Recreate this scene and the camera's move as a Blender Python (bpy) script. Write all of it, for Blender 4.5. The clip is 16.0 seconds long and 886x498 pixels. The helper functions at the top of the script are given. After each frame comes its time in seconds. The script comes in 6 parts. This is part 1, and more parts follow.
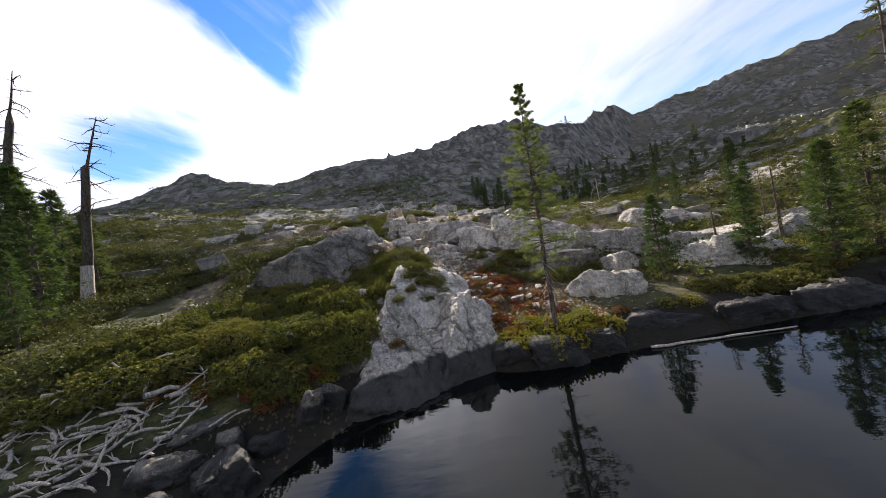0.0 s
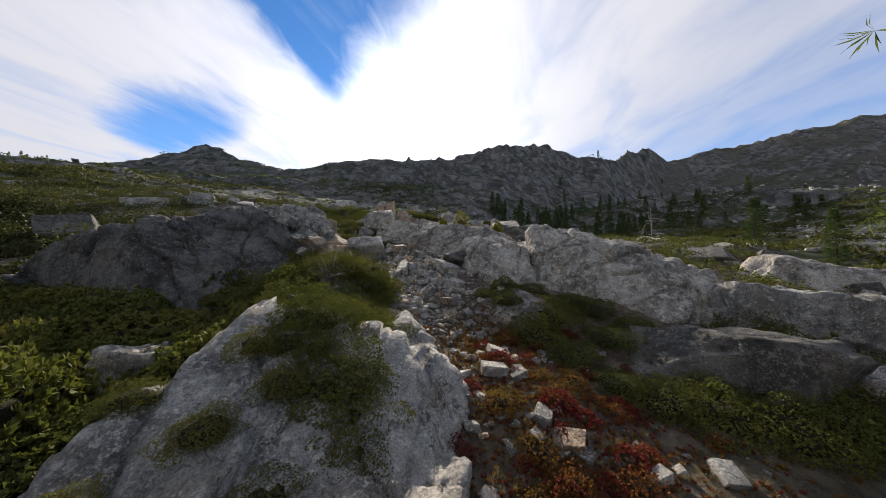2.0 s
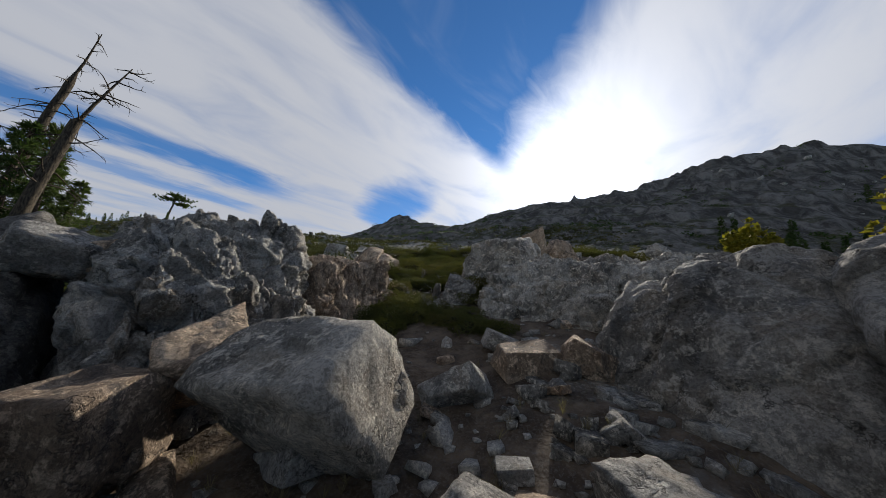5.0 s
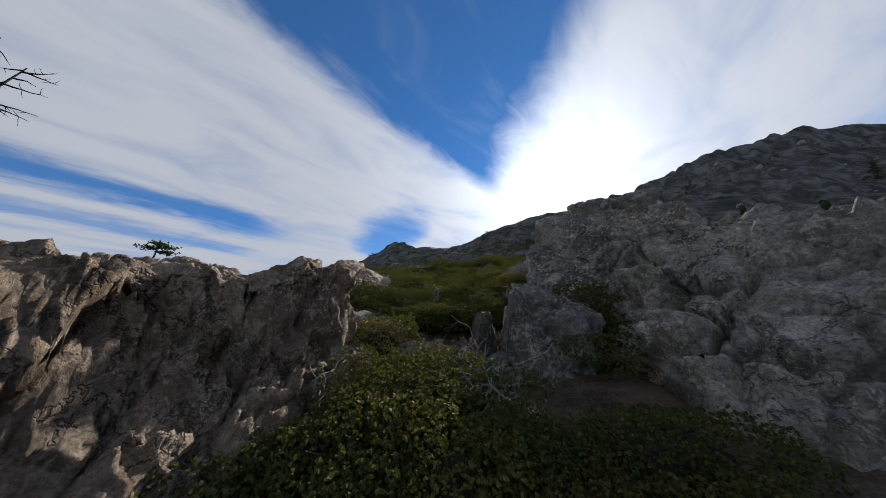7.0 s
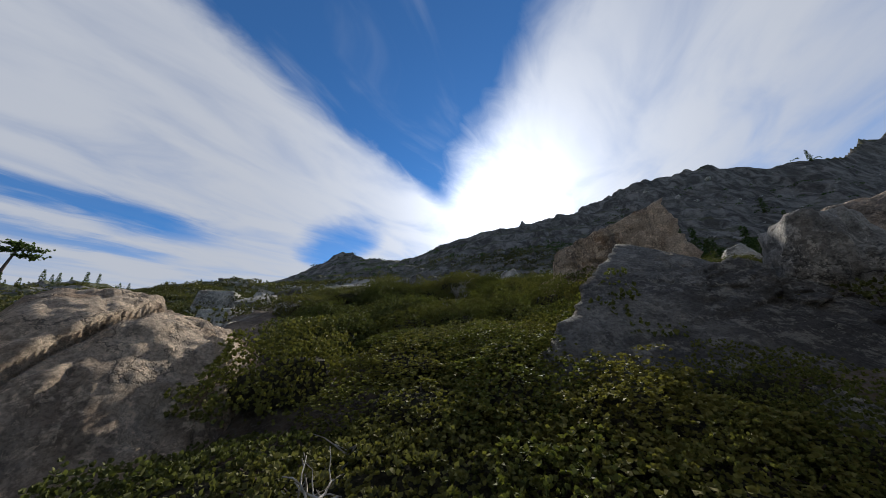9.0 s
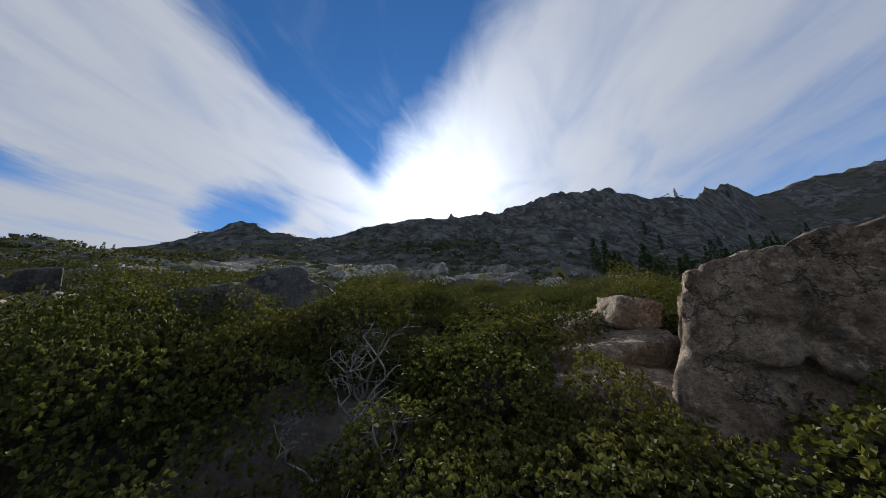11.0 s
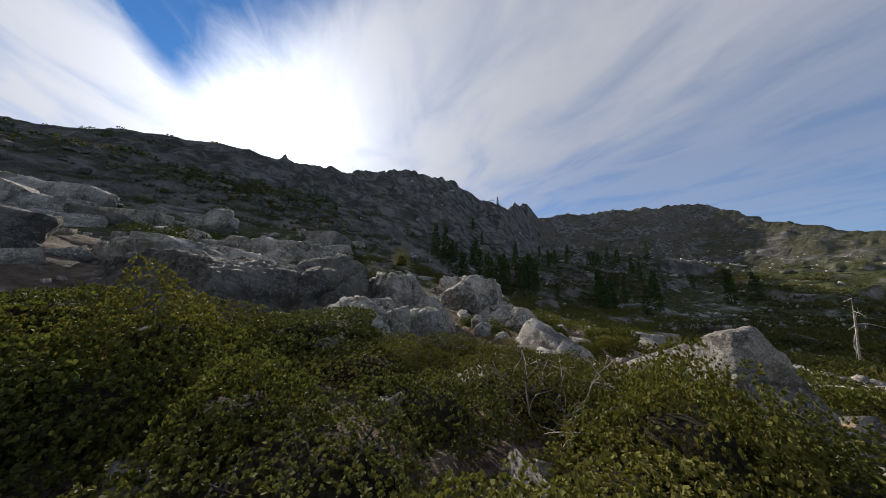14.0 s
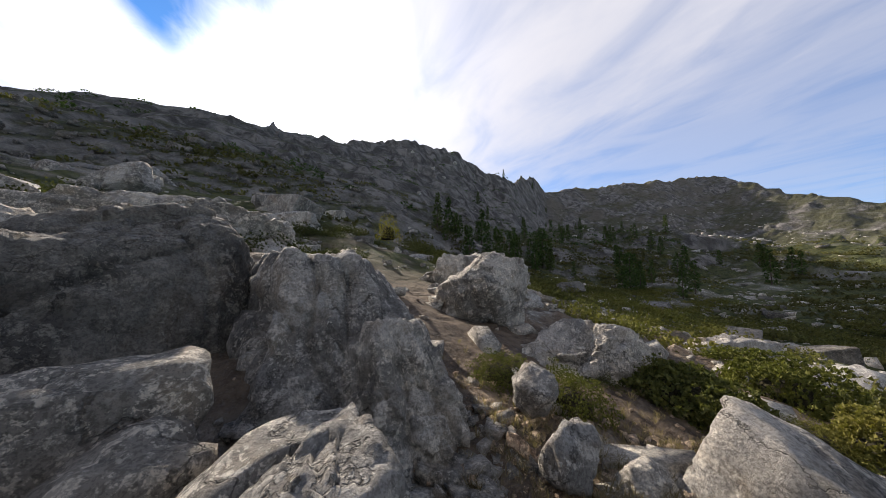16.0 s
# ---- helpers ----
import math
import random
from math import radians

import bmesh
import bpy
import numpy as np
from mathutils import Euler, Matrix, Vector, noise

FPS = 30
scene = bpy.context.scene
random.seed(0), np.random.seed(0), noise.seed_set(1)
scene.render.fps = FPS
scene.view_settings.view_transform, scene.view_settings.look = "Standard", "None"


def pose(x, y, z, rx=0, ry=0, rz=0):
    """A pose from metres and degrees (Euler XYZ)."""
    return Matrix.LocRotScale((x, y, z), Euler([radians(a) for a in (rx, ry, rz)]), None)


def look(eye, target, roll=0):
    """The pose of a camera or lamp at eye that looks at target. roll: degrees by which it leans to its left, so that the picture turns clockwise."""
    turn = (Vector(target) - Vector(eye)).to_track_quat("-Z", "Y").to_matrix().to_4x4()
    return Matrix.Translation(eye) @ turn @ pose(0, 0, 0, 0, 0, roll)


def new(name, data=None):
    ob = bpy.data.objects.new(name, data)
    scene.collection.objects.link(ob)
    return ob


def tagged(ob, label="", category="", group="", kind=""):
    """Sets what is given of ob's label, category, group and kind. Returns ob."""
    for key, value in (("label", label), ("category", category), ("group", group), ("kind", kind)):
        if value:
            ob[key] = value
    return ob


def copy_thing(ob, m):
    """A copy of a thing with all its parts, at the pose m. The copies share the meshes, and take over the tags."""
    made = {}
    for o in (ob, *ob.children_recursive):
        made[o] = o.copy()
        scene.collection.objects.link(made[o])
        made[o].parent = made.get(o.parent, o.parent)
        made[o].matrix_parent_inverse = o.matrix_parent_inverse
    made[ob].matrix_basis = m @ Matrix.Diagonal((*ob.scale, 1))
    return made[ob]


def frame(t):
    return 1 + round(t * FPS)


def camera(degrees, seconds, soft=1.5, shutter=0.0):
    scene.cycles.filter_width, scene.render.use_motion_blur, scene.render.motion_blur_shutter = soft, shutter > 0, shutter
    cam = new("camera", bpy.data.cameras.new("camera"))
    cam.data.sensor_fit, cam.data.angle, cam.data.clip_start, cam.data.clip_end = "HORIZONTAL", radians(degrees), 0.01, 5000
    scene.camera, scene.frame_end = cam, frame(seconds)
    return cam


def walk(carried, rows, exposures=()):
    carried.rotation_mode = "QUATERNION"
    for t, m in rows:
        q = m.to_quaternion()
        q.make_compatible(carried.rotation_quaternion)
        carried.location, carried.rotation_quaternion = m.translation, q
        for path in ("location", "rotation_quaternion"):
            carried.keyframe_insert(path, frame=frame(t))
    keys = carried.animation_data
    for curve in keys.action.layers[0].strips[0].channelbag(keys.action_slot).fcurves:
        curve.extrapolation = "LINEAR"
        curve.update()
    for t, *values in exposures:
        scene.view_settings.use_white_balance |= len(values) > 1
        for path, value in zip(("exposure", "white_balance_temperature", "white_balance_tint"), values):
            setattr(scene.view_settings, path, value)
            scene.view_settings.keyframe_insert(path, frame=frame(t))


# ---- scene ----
cam = camera(115.1, 16.0, soft=0.6, shutter=0.0)
PATH = [
    (0, (0.248, 0.496, 4.707), (0.258, 2.496, 4.695), -10.5),
    (0.5, (0.430, 3.848, 4.690), (0.512, 5.846, 4.688), -8.4),
    (1, (0.713, 7.216, 4.688), (0.767, 9.215, 4.699), -2.7),
    (1.5, (1.000, 10.434, 4.714), (1.042, 12.433, 4.760), -1.1),
    (2, (1.189, 13.449, 4.724), (1.157, 15.446, 4.833), -0.6),
    (2.5, (1.296, 16.356, 4.946), (1.192, 18.346, 5.118), -0.6),
    (3, (1.318, 19.190, 5.208), (1.163, 21.169, 5.451), -0.7),
    (3.5, (1.348, 21.900, 5.520), (0.821, 23.806, 5.822), 4.1),
    (4, (1.047, 24.483, 5.841), (0.194, 26.257, 6.195), 5.7),
    (4.5, (0.312, 26.676, 6.277), (-0.723, 28.344, 6.663), 4.9),
    (7, (-4.656, 33.161, 7.288), (-5.710, 34.748, 7.899), -3.2),
    (7.5, (-5.406, 34.256, 7.747), (-6.445, 35.851, 8.362), -4.0),
    (8, (-6.124, 35.369, 8.194), (-7.105, 36.990, 8.835), -4.9),
    (8.5, (-6.844, 36.579, 8.665), (-7.738, 38.230, 9.355), -4.9),
    (9, (-7.475, 37.681, 9.020), (-8.215, 39.412, 9.694), -4.8),
    (11.5, (-9.851, 45.873, 11.714), (-9.900, 47.796, 12.261), -2.9),
    (12, (-9.853, 47.535, 12.128), (-9.631, 49.449, 12.665), -3.0),
    (12.5, (-9.727, 49.218, 12.582), (-9.188, 51.076, 13.092), -3.6),
    (13, (-9.308, 50.958, 12.975), (-8.544, 52.745, 13.445), -2.7),
    (13.5, (-8.601, 52.656, 13.366), (-7.775, 54.431, 13.771), -0.4),
    (14, (-7.788, 54.295, 13.669), (-6.956, 56.083, 14.000), 1.3),
    (14.5, (-6.912, 55.970, 13.922), (-6.087, 57.766, 14.227), 2.1),
    (15, (-6.087, 57.622, 14.110), (-5.234, 59.423, 14.281), 1.8),
    (15.5, (-5.284, 59.240, 14.201), (-4.394, 61.027, 14.320), 0.8),
    (16, (-4.510, 60.826, 14.234), (-3.689, 62.641, 14.404), 1.0),
]
EXPOSURES = [(0, 1.18, 6650, 15), (1.0, 1.12, 6650, 15), (1.5, 0.95, 6600, 14), (2.0, 0.6, 6550, 12), (2.5, 0.28, 6500, 11), (3.0, 0.1, 6450, 11), (4.5, 0.1, 6350, 10), (7.0, 0.12, 6100, 9), (9.0, 0.12, 6050, 9), (11.5, 0.0, 6000, 9), (12.5, -0.05, 6050, 9), (13.5, 0.08, 6200, 10), (14.5, 0.1, 6350, 11), (15.0, 0.12, 6400, 12), (15.5, 0.6, 6550, 13), (16, 0.78, 6600, 14)]
walk(cam, [(t, look(eye, target, roll)) for t, eye, target, roll in PATH], exposures=EXPOSURES)

# ---- world and sun: thin cirrus, the sun just over the ridge ----
SUN_AZ, SUN_EL = radians(-9), radians(26.6)
SUN_DIR = Vector((math.sin(SUN_AZ) * math.cos(SUN_EL), math.cos(SUN_AZ) * math.cos(SUN_EL), math.sin(SUN_EL)))


def nd(tree, kind, inputs=None, **props):
    n = tree.nodes.new(kind)
    for k, v in props.items():
        if k == "blend":
            n.blend_type = v
        elif k == "op":
            n.operation = v
        elif k == "data":
            n.data_type = v
        elif k == "clamp":
            n.clamp = v
        elif k == "dims":
            n.noise_dimensions = v
        elif k == "ntype":
            n.noise_type = v
        elif k == "feature":
            n.feature = v
        elif k == "interp":
            n.interpolation_type = v
    for k, v in (inputs or {}).items():
        if hasattr(v, "is_output"):
            tree.links.new(v, n.inputs[k])
        else:
            n.inputs[k].default_value = v
    return n


def mth(tree, op, a, b=0.0, c=0.0):
    return nd(tree, "ShaderNodeMath", {0: a, 1: b, 2: c}, op=op).outputs[0]


def smooth(tree, v, lo, hi):
    return nd(tree, "ShaderNodeMapRange", {"Value": v, "From Min": lo, "From Max": hi}, interp="SMOOTHSTEP").outputs[0]


def mixc(tree, fac, a, b, blend="MIX"):
    n = nd(tree, "ShaderNodeMix", {"Factor": fac}, data="RGBA", blend=blend)
    for key, v in ((6, a), (7, b)):
        if hasattr(v, "is_output"):
            tree.links.new(v, n.inputs[key])
        else:
            n.inputs[key].default_value = (*v[:3], 1)
    return n.outputs[2]


world = bpy.data.worlds.new("sky")
scene.world = world
world.use_nodes = True
wt = world.node_tree
wt.nodes.clear()
sky = nd(wt, "ShaderNodeTexSky")
sky.sky_type, sky.sun_disc = "NISHITA", False
sky.sun_elevation, sky.sun_rotation = SUN_EL, SUN_AZ
sky.altitude, sky.air_density, sky.dust_density, sky.ozone_density = 2000, 1.0, 0.1, 3.0
geo = nd(wt, "ShaderNodeTexCoord").outputs["Generated"]
sep = nd(wt, "ShaderNodeSeparateXYZ", {0: geo})
dx, dy, dz = sep.outputs
zc = mth(wt, "MAXIMUM", dz, 0.06)
ca, sa = math.cos(radians(5)), math.sin(radians(5))
u = mth(wt, "DIVIDE", mth(wt, "SUBTRACT", mth(wt, "MULTIPLY", dx, ca), mth(wt, "MULTIPLY", dy, sa)), zc)
v = mth(wt, "DIVIDE", mth(wt, "ADD", mth(wt, "MULTIPLY", dx, sa), mth(wt, "MULTIPLY", dy, ca)), zc)
plane = nd(wt, "ShaderNodeCombineXYZ", {0: u, 1: v, 2: 0.0}).outputs[0]
# streaks: the cloud sheet is drawn out along the wind
streak = nd(wt, "ShaderNodeMapping", {"Vector": plane, "Rotation": (0, 0, radians(8)), "Scale": (1.9, 0.8, 1)}).outputs[0]
n1 = nd(wt, "ShaderNodeTexNoise", {"Vector": streak, "Scale": 1.5, "Detail": 6.0, "Roughness": 0.52, "Distortion": 0.6}).outputs[0]
n2 = nd(wt, "ShaderNodeTexNoise", {"Vector": plane, "Scale": 1.1, "Detail": 4.0, "Roughness": 0.5}).outputs[0]
n3 = nd(wt, "ShaderNodeTexNoise", {"Vector": streak, "Scale": 1.1, "Detail": 3.5, "Roughness": 0.5, "Distortion": 0.5}).outputs[0]
n4 = nd(wt, "ShaderNodeTexNoise", {"Vector": streak, "Scale": 4.2, "Detail": 7.0, "Roughness": 0.62, "Distortion": 0.9}).outputs[0]
wob0 = mth(wt, "ADD", mth(wt, "MULTIPLY", mth(wt, "SUBTRACT", n3, 0.5), 0.5), mth(wt, "MULTIPLY", mth(wt, "SUBTRACT", n2, 0.5), 0.25))
wob = mth(wt, "MULTIPLY_ADD", mth(wt, "SUBTRACT", n4, 0.5), 0.32, wob0)
# the blue wedge that opens from the sun towards the zenith
tip = mth(wt, "MULTIPLY", mth(wt, "MAXIMUM", mth(wt, "SUBTRACT", v, 1.0), 0.0), -0.24)
left = smooth(wt, mth(wt, "ADD", u, mth(wt, "MULTIPLY_ADD", wob, 0.45, 0.86)), -0.07, 0.11)
right = smooth(wt, mth(wt, "ADD", mth(wt, "ADD", mth(wt, "MULTIPLY_ADD", u, 0.85, v), tip), mth(wt, "MULTIPLY", wob, 0.6)), 1.02, 0.62)
gap = mth(wt, "MULTIPLY", mth(wt, "MULTIPLY", left, right), smooth(wt, mth(wt, "MULTIPLY_ADD", wob, 0.8, v), -0.45, 0.0))
# a torn hole low beside the sun, and thin blue lanes further round
pu, pv = mth(wt, "ADD", u, 2.1), mth(wt, "SUBTRACT", v, 1.75)
pa = mth(wt, "DIVIDE", mth(wt, "ADD", mth(wt, "MULTIPLY", pu, -0.88), mth(wt, "MULTIPLY", pv, 0.47)), 0.72)
pb = mth(wt, "DIVIDE", mth(wt, "ADD", mth(wt, "MULTIPLY", pu, 0.47), mth(wt, "MULTIPLY", pv, 0.88)), 0.34)
hole = smooth(wt, mth(wt, "ADD", mth(wt, "MULTIPLY_ADD", pa, pa, mth(wt, "MULTIPLY", pb, pb)), mth(wt, "MULTIPLY", wob, 2.4)), 1.5, 0.2)
lane1 = smooth(wt, mth(wt, "ABSOLUTE", mth(wt, "ADD", mth(wt, "MULTIPLY_ADD", v, 0.12, u), mth(wt, "MULTIPLY_ADD", wob, 0.9, 2.55))), 0.36, 0.06)
lane2 = smooth(wt, mth(wt, "ABSOLUTE", mth(wt, "ADD", mth(wt, "MULTIPLY_ADD", v, 0.10, u), mth(wt, "MULTIPLY_ADD", wob, 1.3, 3.35))), 0.34, 0.04)
lane = mth(wt, "MULTIPLY", mth(wt, "MAXIMUM", lane1, mth(wt, "MULTIPLY", lane2, 0.7)), smooth(wt, mth(wt, "MULTIPLY_ADD", wob, 1.0, v), 1.25, 0.55))
lane = mth(wt, "MAXIMUM", mth(wt, "MULTIPLY", lane, 0.9), mth(wt, "MULTIPLY", hole, 0.85))
hazy = mth(wt, "MULTIPLY", smooth(wt, mth(wt, "ADD", u, mth(wt, "MULTIPLY", wob, 1.7)), 0.5, 2.4), 0.5)
open_sky = mth(wt, "MAXIMUM", mth(wt, "MAXIMUM", gap, lane), hazy)
cover = mth(wt, "SUBTRACT", 1.0, open_sky)
cover = mth(wt, "MULTIPLY", cover, mth(wt, "MULTIPLY_ADD", smooth(wt, n1, 0.15, 0.60), 0.45, 0.55))
wisp = mth(wt, "MULTIPLY", smooth(wt, n1, 0.58, 0.80), 0.4)
cover = mth(wt, "MAXIMUM", cover, mth(wt, "ADD", wisp, 0.04))
sunv = nd(wt, "ShaderNodeVectorMath", {0: geo, 1: tuple(SUN_DIR)}, op="DOT_PRODUCT").outputs["Value"]
glow = mth(wt, "POWER", mth(wt, "MAXIMUM", sunv, 0.0), 7.0)
core = mth(wt, "POWER", mth(wt, "MAXIMUM", sunv, 0.0), 45.0)
# cloud scatters light forwards: brightest about the sun, dimmer away from it
veil = mth(wt, "MULTIPLY_ADD", smooth(wt, sunv, -0.6, 0.45), 0.15, 0.34)
lit = mth(wt, "ADD", mth(wt, "ADD", veil, mth(wt, "MULTIPLY", glow, 0.38)), mth(wt, "MULTIPLY", core, 0.9))
cloudc = nd(wt, "ShaderNodeVectorMath", {0: (0.945, 0.965, 1.04), "Scale": lit}, op="SCALE").outputs[0]
SKY_STRENGTH = 0.10
skyc = nd(wt, "ShaderNodeVectorMath", {0: sky.outputs[0], "Scale": SKY_STRENGTH}, op="SCALE").outputs[0]
skyc = mixc(wt, 1.0, skyc, (0.30, 0.84, 1.18), "MULTIPLY")
total = mixc(wt, cover, skyc, cloudc)
bg = nd(wt, "ShaderNodeBackground", {"Color": total, "Strength": 1.0})
out = nd(wt, "ShaderNodeOutputWorld", {"Surface": bg.outputs[0]})

sun = new("sun", bpy.data.lights.new("sun", "SUN"))
sun.data.energy, sun.data.angle, sun.data.color = 5.0, radians(1.2), (1.0, 0.92, 0.80)
sun.matrix_world = look(SUN_DIR * 100, (0, 0, 0))

# ---- vector noise for the land ----
_tab = np.random.RandomState(7).rand(256, 256)


def vnoise(x, y):
    xi, yi = np.floor(x).astype(int), np.floor(y).astype(int)
    fx, fy = x - xi, y - yi
    fx, fy = fx * fx * fx * (fx * (fx * 6 - 15) + 10), fy * fy * fy * (fy * (fy * 6 - 15) + 10)
    g = lambda a, b: _tab[a & 255, b & 255]
    return (g(xi, yi) * (1 - fx) + g(xi + 1, yi) * fx) * (1 - fy) + (g(xi, yi + 1) * (1 - fx) + g(xi + 1, yi + 1) * fx) * fy


def fbm(x, y, octaves=4, gain=0.5):
    s, a, f = 0 * x, 1.0, 1.0
    for k in range(octaves):
        s = s + a * (vnoise(x * f + 17.3 * k, y * f + 5.1 * k) - 0.5)
        a, f = a * gain, f * 2.03
    return s


def ridged(x, y, octaves=4, gain=0.55):
    s, a, f = 0 * x, 1.0, 1.0
    for k in range(octaves):
        s = s + a * (1 - 2 * np.abs(vnoise(x * f + 9.7 * k, y * f + 3.3 * k) - 0.5) - 0.5)
        a, f = a * gain, f * 2.1
    return s


def sstep(v, lo, hi):
    k = np.clip((v - lo) / (hi - lo), 0, 1)
    return k * k * (3 - 2 * k)


# heights up the gully from the lake, and how far the land beside it lies above or below
AXIS = np.array([(-60, -3.5), (8, -2.4), (11.5, -1.2), (13, 0.1), (15, 0.7), (18, 1.3), (21, 1.9), (24, 2.7), (27, 3.7), (31, 5.0), (35.5, 6.3), (38, 7.0), (40, 8.0), (45, 10.2), (52, 11.8), (59, 13.0), (64, 13.6), (70, 14.7), (76, 16.0), (85, 18.0), (103, 22.7), (130, 39.0)])
SIDE_X = np.array([-170, -60, -30, -15, -8, 0, 8, 20, 45, 90, 170.0])
SIDE_Y = np.array([4, 12, 16, 21, 29, 38, 50, 65, 84, 130.0])
SIDE_Z = np.array([
    (25, 8.0, 4.6, 3.3, 2.6, 0, -1, -1, -1, 0, 5),
    (25, 7.0, 3.0, 1.6, 1.0, 0, -0.3, -0.4, -0.8, -1.5, 5),
    (26, 6.5, 2.4, 1.0, 0.7, 0, -0.5, -0.5, -0.9, -1.3, 6),
    (27, 6.0, 1.6, 0.6, 0.4, 0, -0.6, -0.9, -1.4, -1.5, 7),
    (28, 4.6, 0.5, -0.2, 0.4, 0, -0.2, -1.6, -3.0, -1.0, 8),
    (28, 4.4, 1.1, 0.6, 0.2, 0, -0.3, -1.7, -3.3, -0.9, 10),
    (27, 5.2, 2.4, 1.8, 0.8, 0, -0.5, -2.5, -4.3, -0.9, 11),
    (25, 7, 3.4, 1.5, 0.7, 0, -1.2, -3.3, -4.6, -1.1, 11),
    (19, 8, 4.4, 2.2, 1.1, 0, -1.9, -4.7, -7.0, -4.1, 9),
])
SIDE_Z = np.vstack([SIDE_Z, (5, 1, 2, 2, 1, 0, -2, -7, -13, -10, -5)])
# the crest: x, y, height
CREST = np.array([(-416, -51, 70), (-326, 69, 62), (-212, 154, 57), (-185, 170, 63), (-157, 192, 82), (-120, 185, 69), (-95, 182, 62), (-72, 178, 65), (-40, 179, 65), (-16, 187, 71), (4, 194, 74), (43, 207, 89), (76, 217, 92), (99, 221, 81),
    (122, 226, 83), (190, 275, 113), (214, 284, 101), (270, 281, 113), (342, 245, 122), (419, 222, 133), (391, 160, 93), (366, 107, 69), (365, 10, 54), (424, -112, 47)])
HUB = np.array((0.0, 50.0))


def plan(x, y):
    i = np.clip(np.searchsorted(SIDE_X, x) - 1, 0, len(SIDE_X) - 2)
    j = np.clip(np.searchsorted(SIDE_Y, y) - 1, 0, len(SIDE_Y) - 2)
    a = np.clip((x - SIDE_X[i]) / (SIDE_X[i + 1] - SIDE_X[i]), 0, 1)
    b = np.clip((y - SIDE_Y[j]) / (SIDE_Y[j + 1] - SIDE_Y[j]), 0, 1)
    side = (SIDE_Z[j, i] * (1 - a) + SIDE_Z[j, i + 1] * a) * (1 - b) + (SIDE_Z[j + 1, i] * (1 - a) + SIDE_Z[j + 1, i + 1] * a) * b
    return np.interp(y, AXIS[:, 0], AXIS[:, 1]) + side


# the upper shelf is laid out on a plan of its own, set into the slope by this step
SHELF = np.array((-1.9, -0.7, -1.3))


def shelf_share(x, y):
    return sstep(y, 40.0, 45.0) * (1 - sstep(np.hypot(x + 3, y - 58), 42, 80))


def on_shelf(x, y, z=0.0):
    up = np.asarray(y) > 44.5
    return x + SHELF[0] * up, y + SHELF[1] * up, z + SHELF[2] * up


def base(x, y):
    x, y = np.asarray(x, float), np.asarray(y, float)
    k = shelf_share(x, y)
    return base_plan(x - SHELF[0] * k, y - SHELF[1] * k) + SHELF[2] * k


def base_plan(x, y):
    """The smooth land without crags."""
    x, y = np.asarray(x, float), np.asarray(y, float)
    z = 0
    for ox, oy in ((0, 0), (1.6, 0.6), (-1.6, -0.6), (0.6, -1.6), (-0.6, 1.6)):
        z = z + plan(x + ox, y + oy) / 5
    rx, ry = x - HUB[0], y - HUB[1]
    az, r = np.arctan2(rx, ry), np.hypot(rx, ry)
    caz = np.arctan2(CREST[:, 0] - HUB[0], CREST[:, 1] - HUB[1])
    cr = np.hypot(CREST[:, 0] - HUB[0], CREST[:, 1] - HUB[1])
    order = np.argsort(caz)
    rc = np.interp(az, caz[order], cr[order])
    zc_ = np.interp(az, caz[order], CREST[order, 2])
    s = r / rc
    foot = np.interp(az, [-2.2, -1.2, -0.6, 0, 0.4, 0.9, 1.6, 2.2], [10, 36, 33, 28, 20, 15, 14, 8])
    far = foot + (zc_ - foot) * np.clip((s - 0.45) / 0.55, 0, 1) ** 1.6
    far = np.where(s > 1, zc_ - 0.45 * (r - rc), far)
    w = sstep(s, 0.42, 0.68)
    back = sstep(-y, 20, 120)
    return (z * (1 - w) + far * w) * (1 - back) + 12 * back


def rockiness(x, y):
    """Where bare rock breaks through: 0 brush, 1 rock."""
    return sstep(fbm(x * 0.055 + 3.1, y * 0.055 + 8.2, 3), -0.12, 0.22)


# knolls and hollows: x, y, rise, half widths
KNOLLS = ((-3.3, 24.7, 1.1, 1.9, 1.7), (-1.3, 12.5, -1.7, 2.6, 1.8), (-10.3, 37.6, 0.9, 1.6, 1.1), (-8.9, 36.3, 0.7, 1.2, 0.7), (3.8, 24.9, 0.8, 1.4, 1.1))


def land(x, y):
    x, y = np.asarray(x, float), np.asarray(y, float)
    k = shelf_share(x, y)
    return land_plan(x - SHELF[0] * k, y - SHELF[1] * k) + SHELF[2] * k


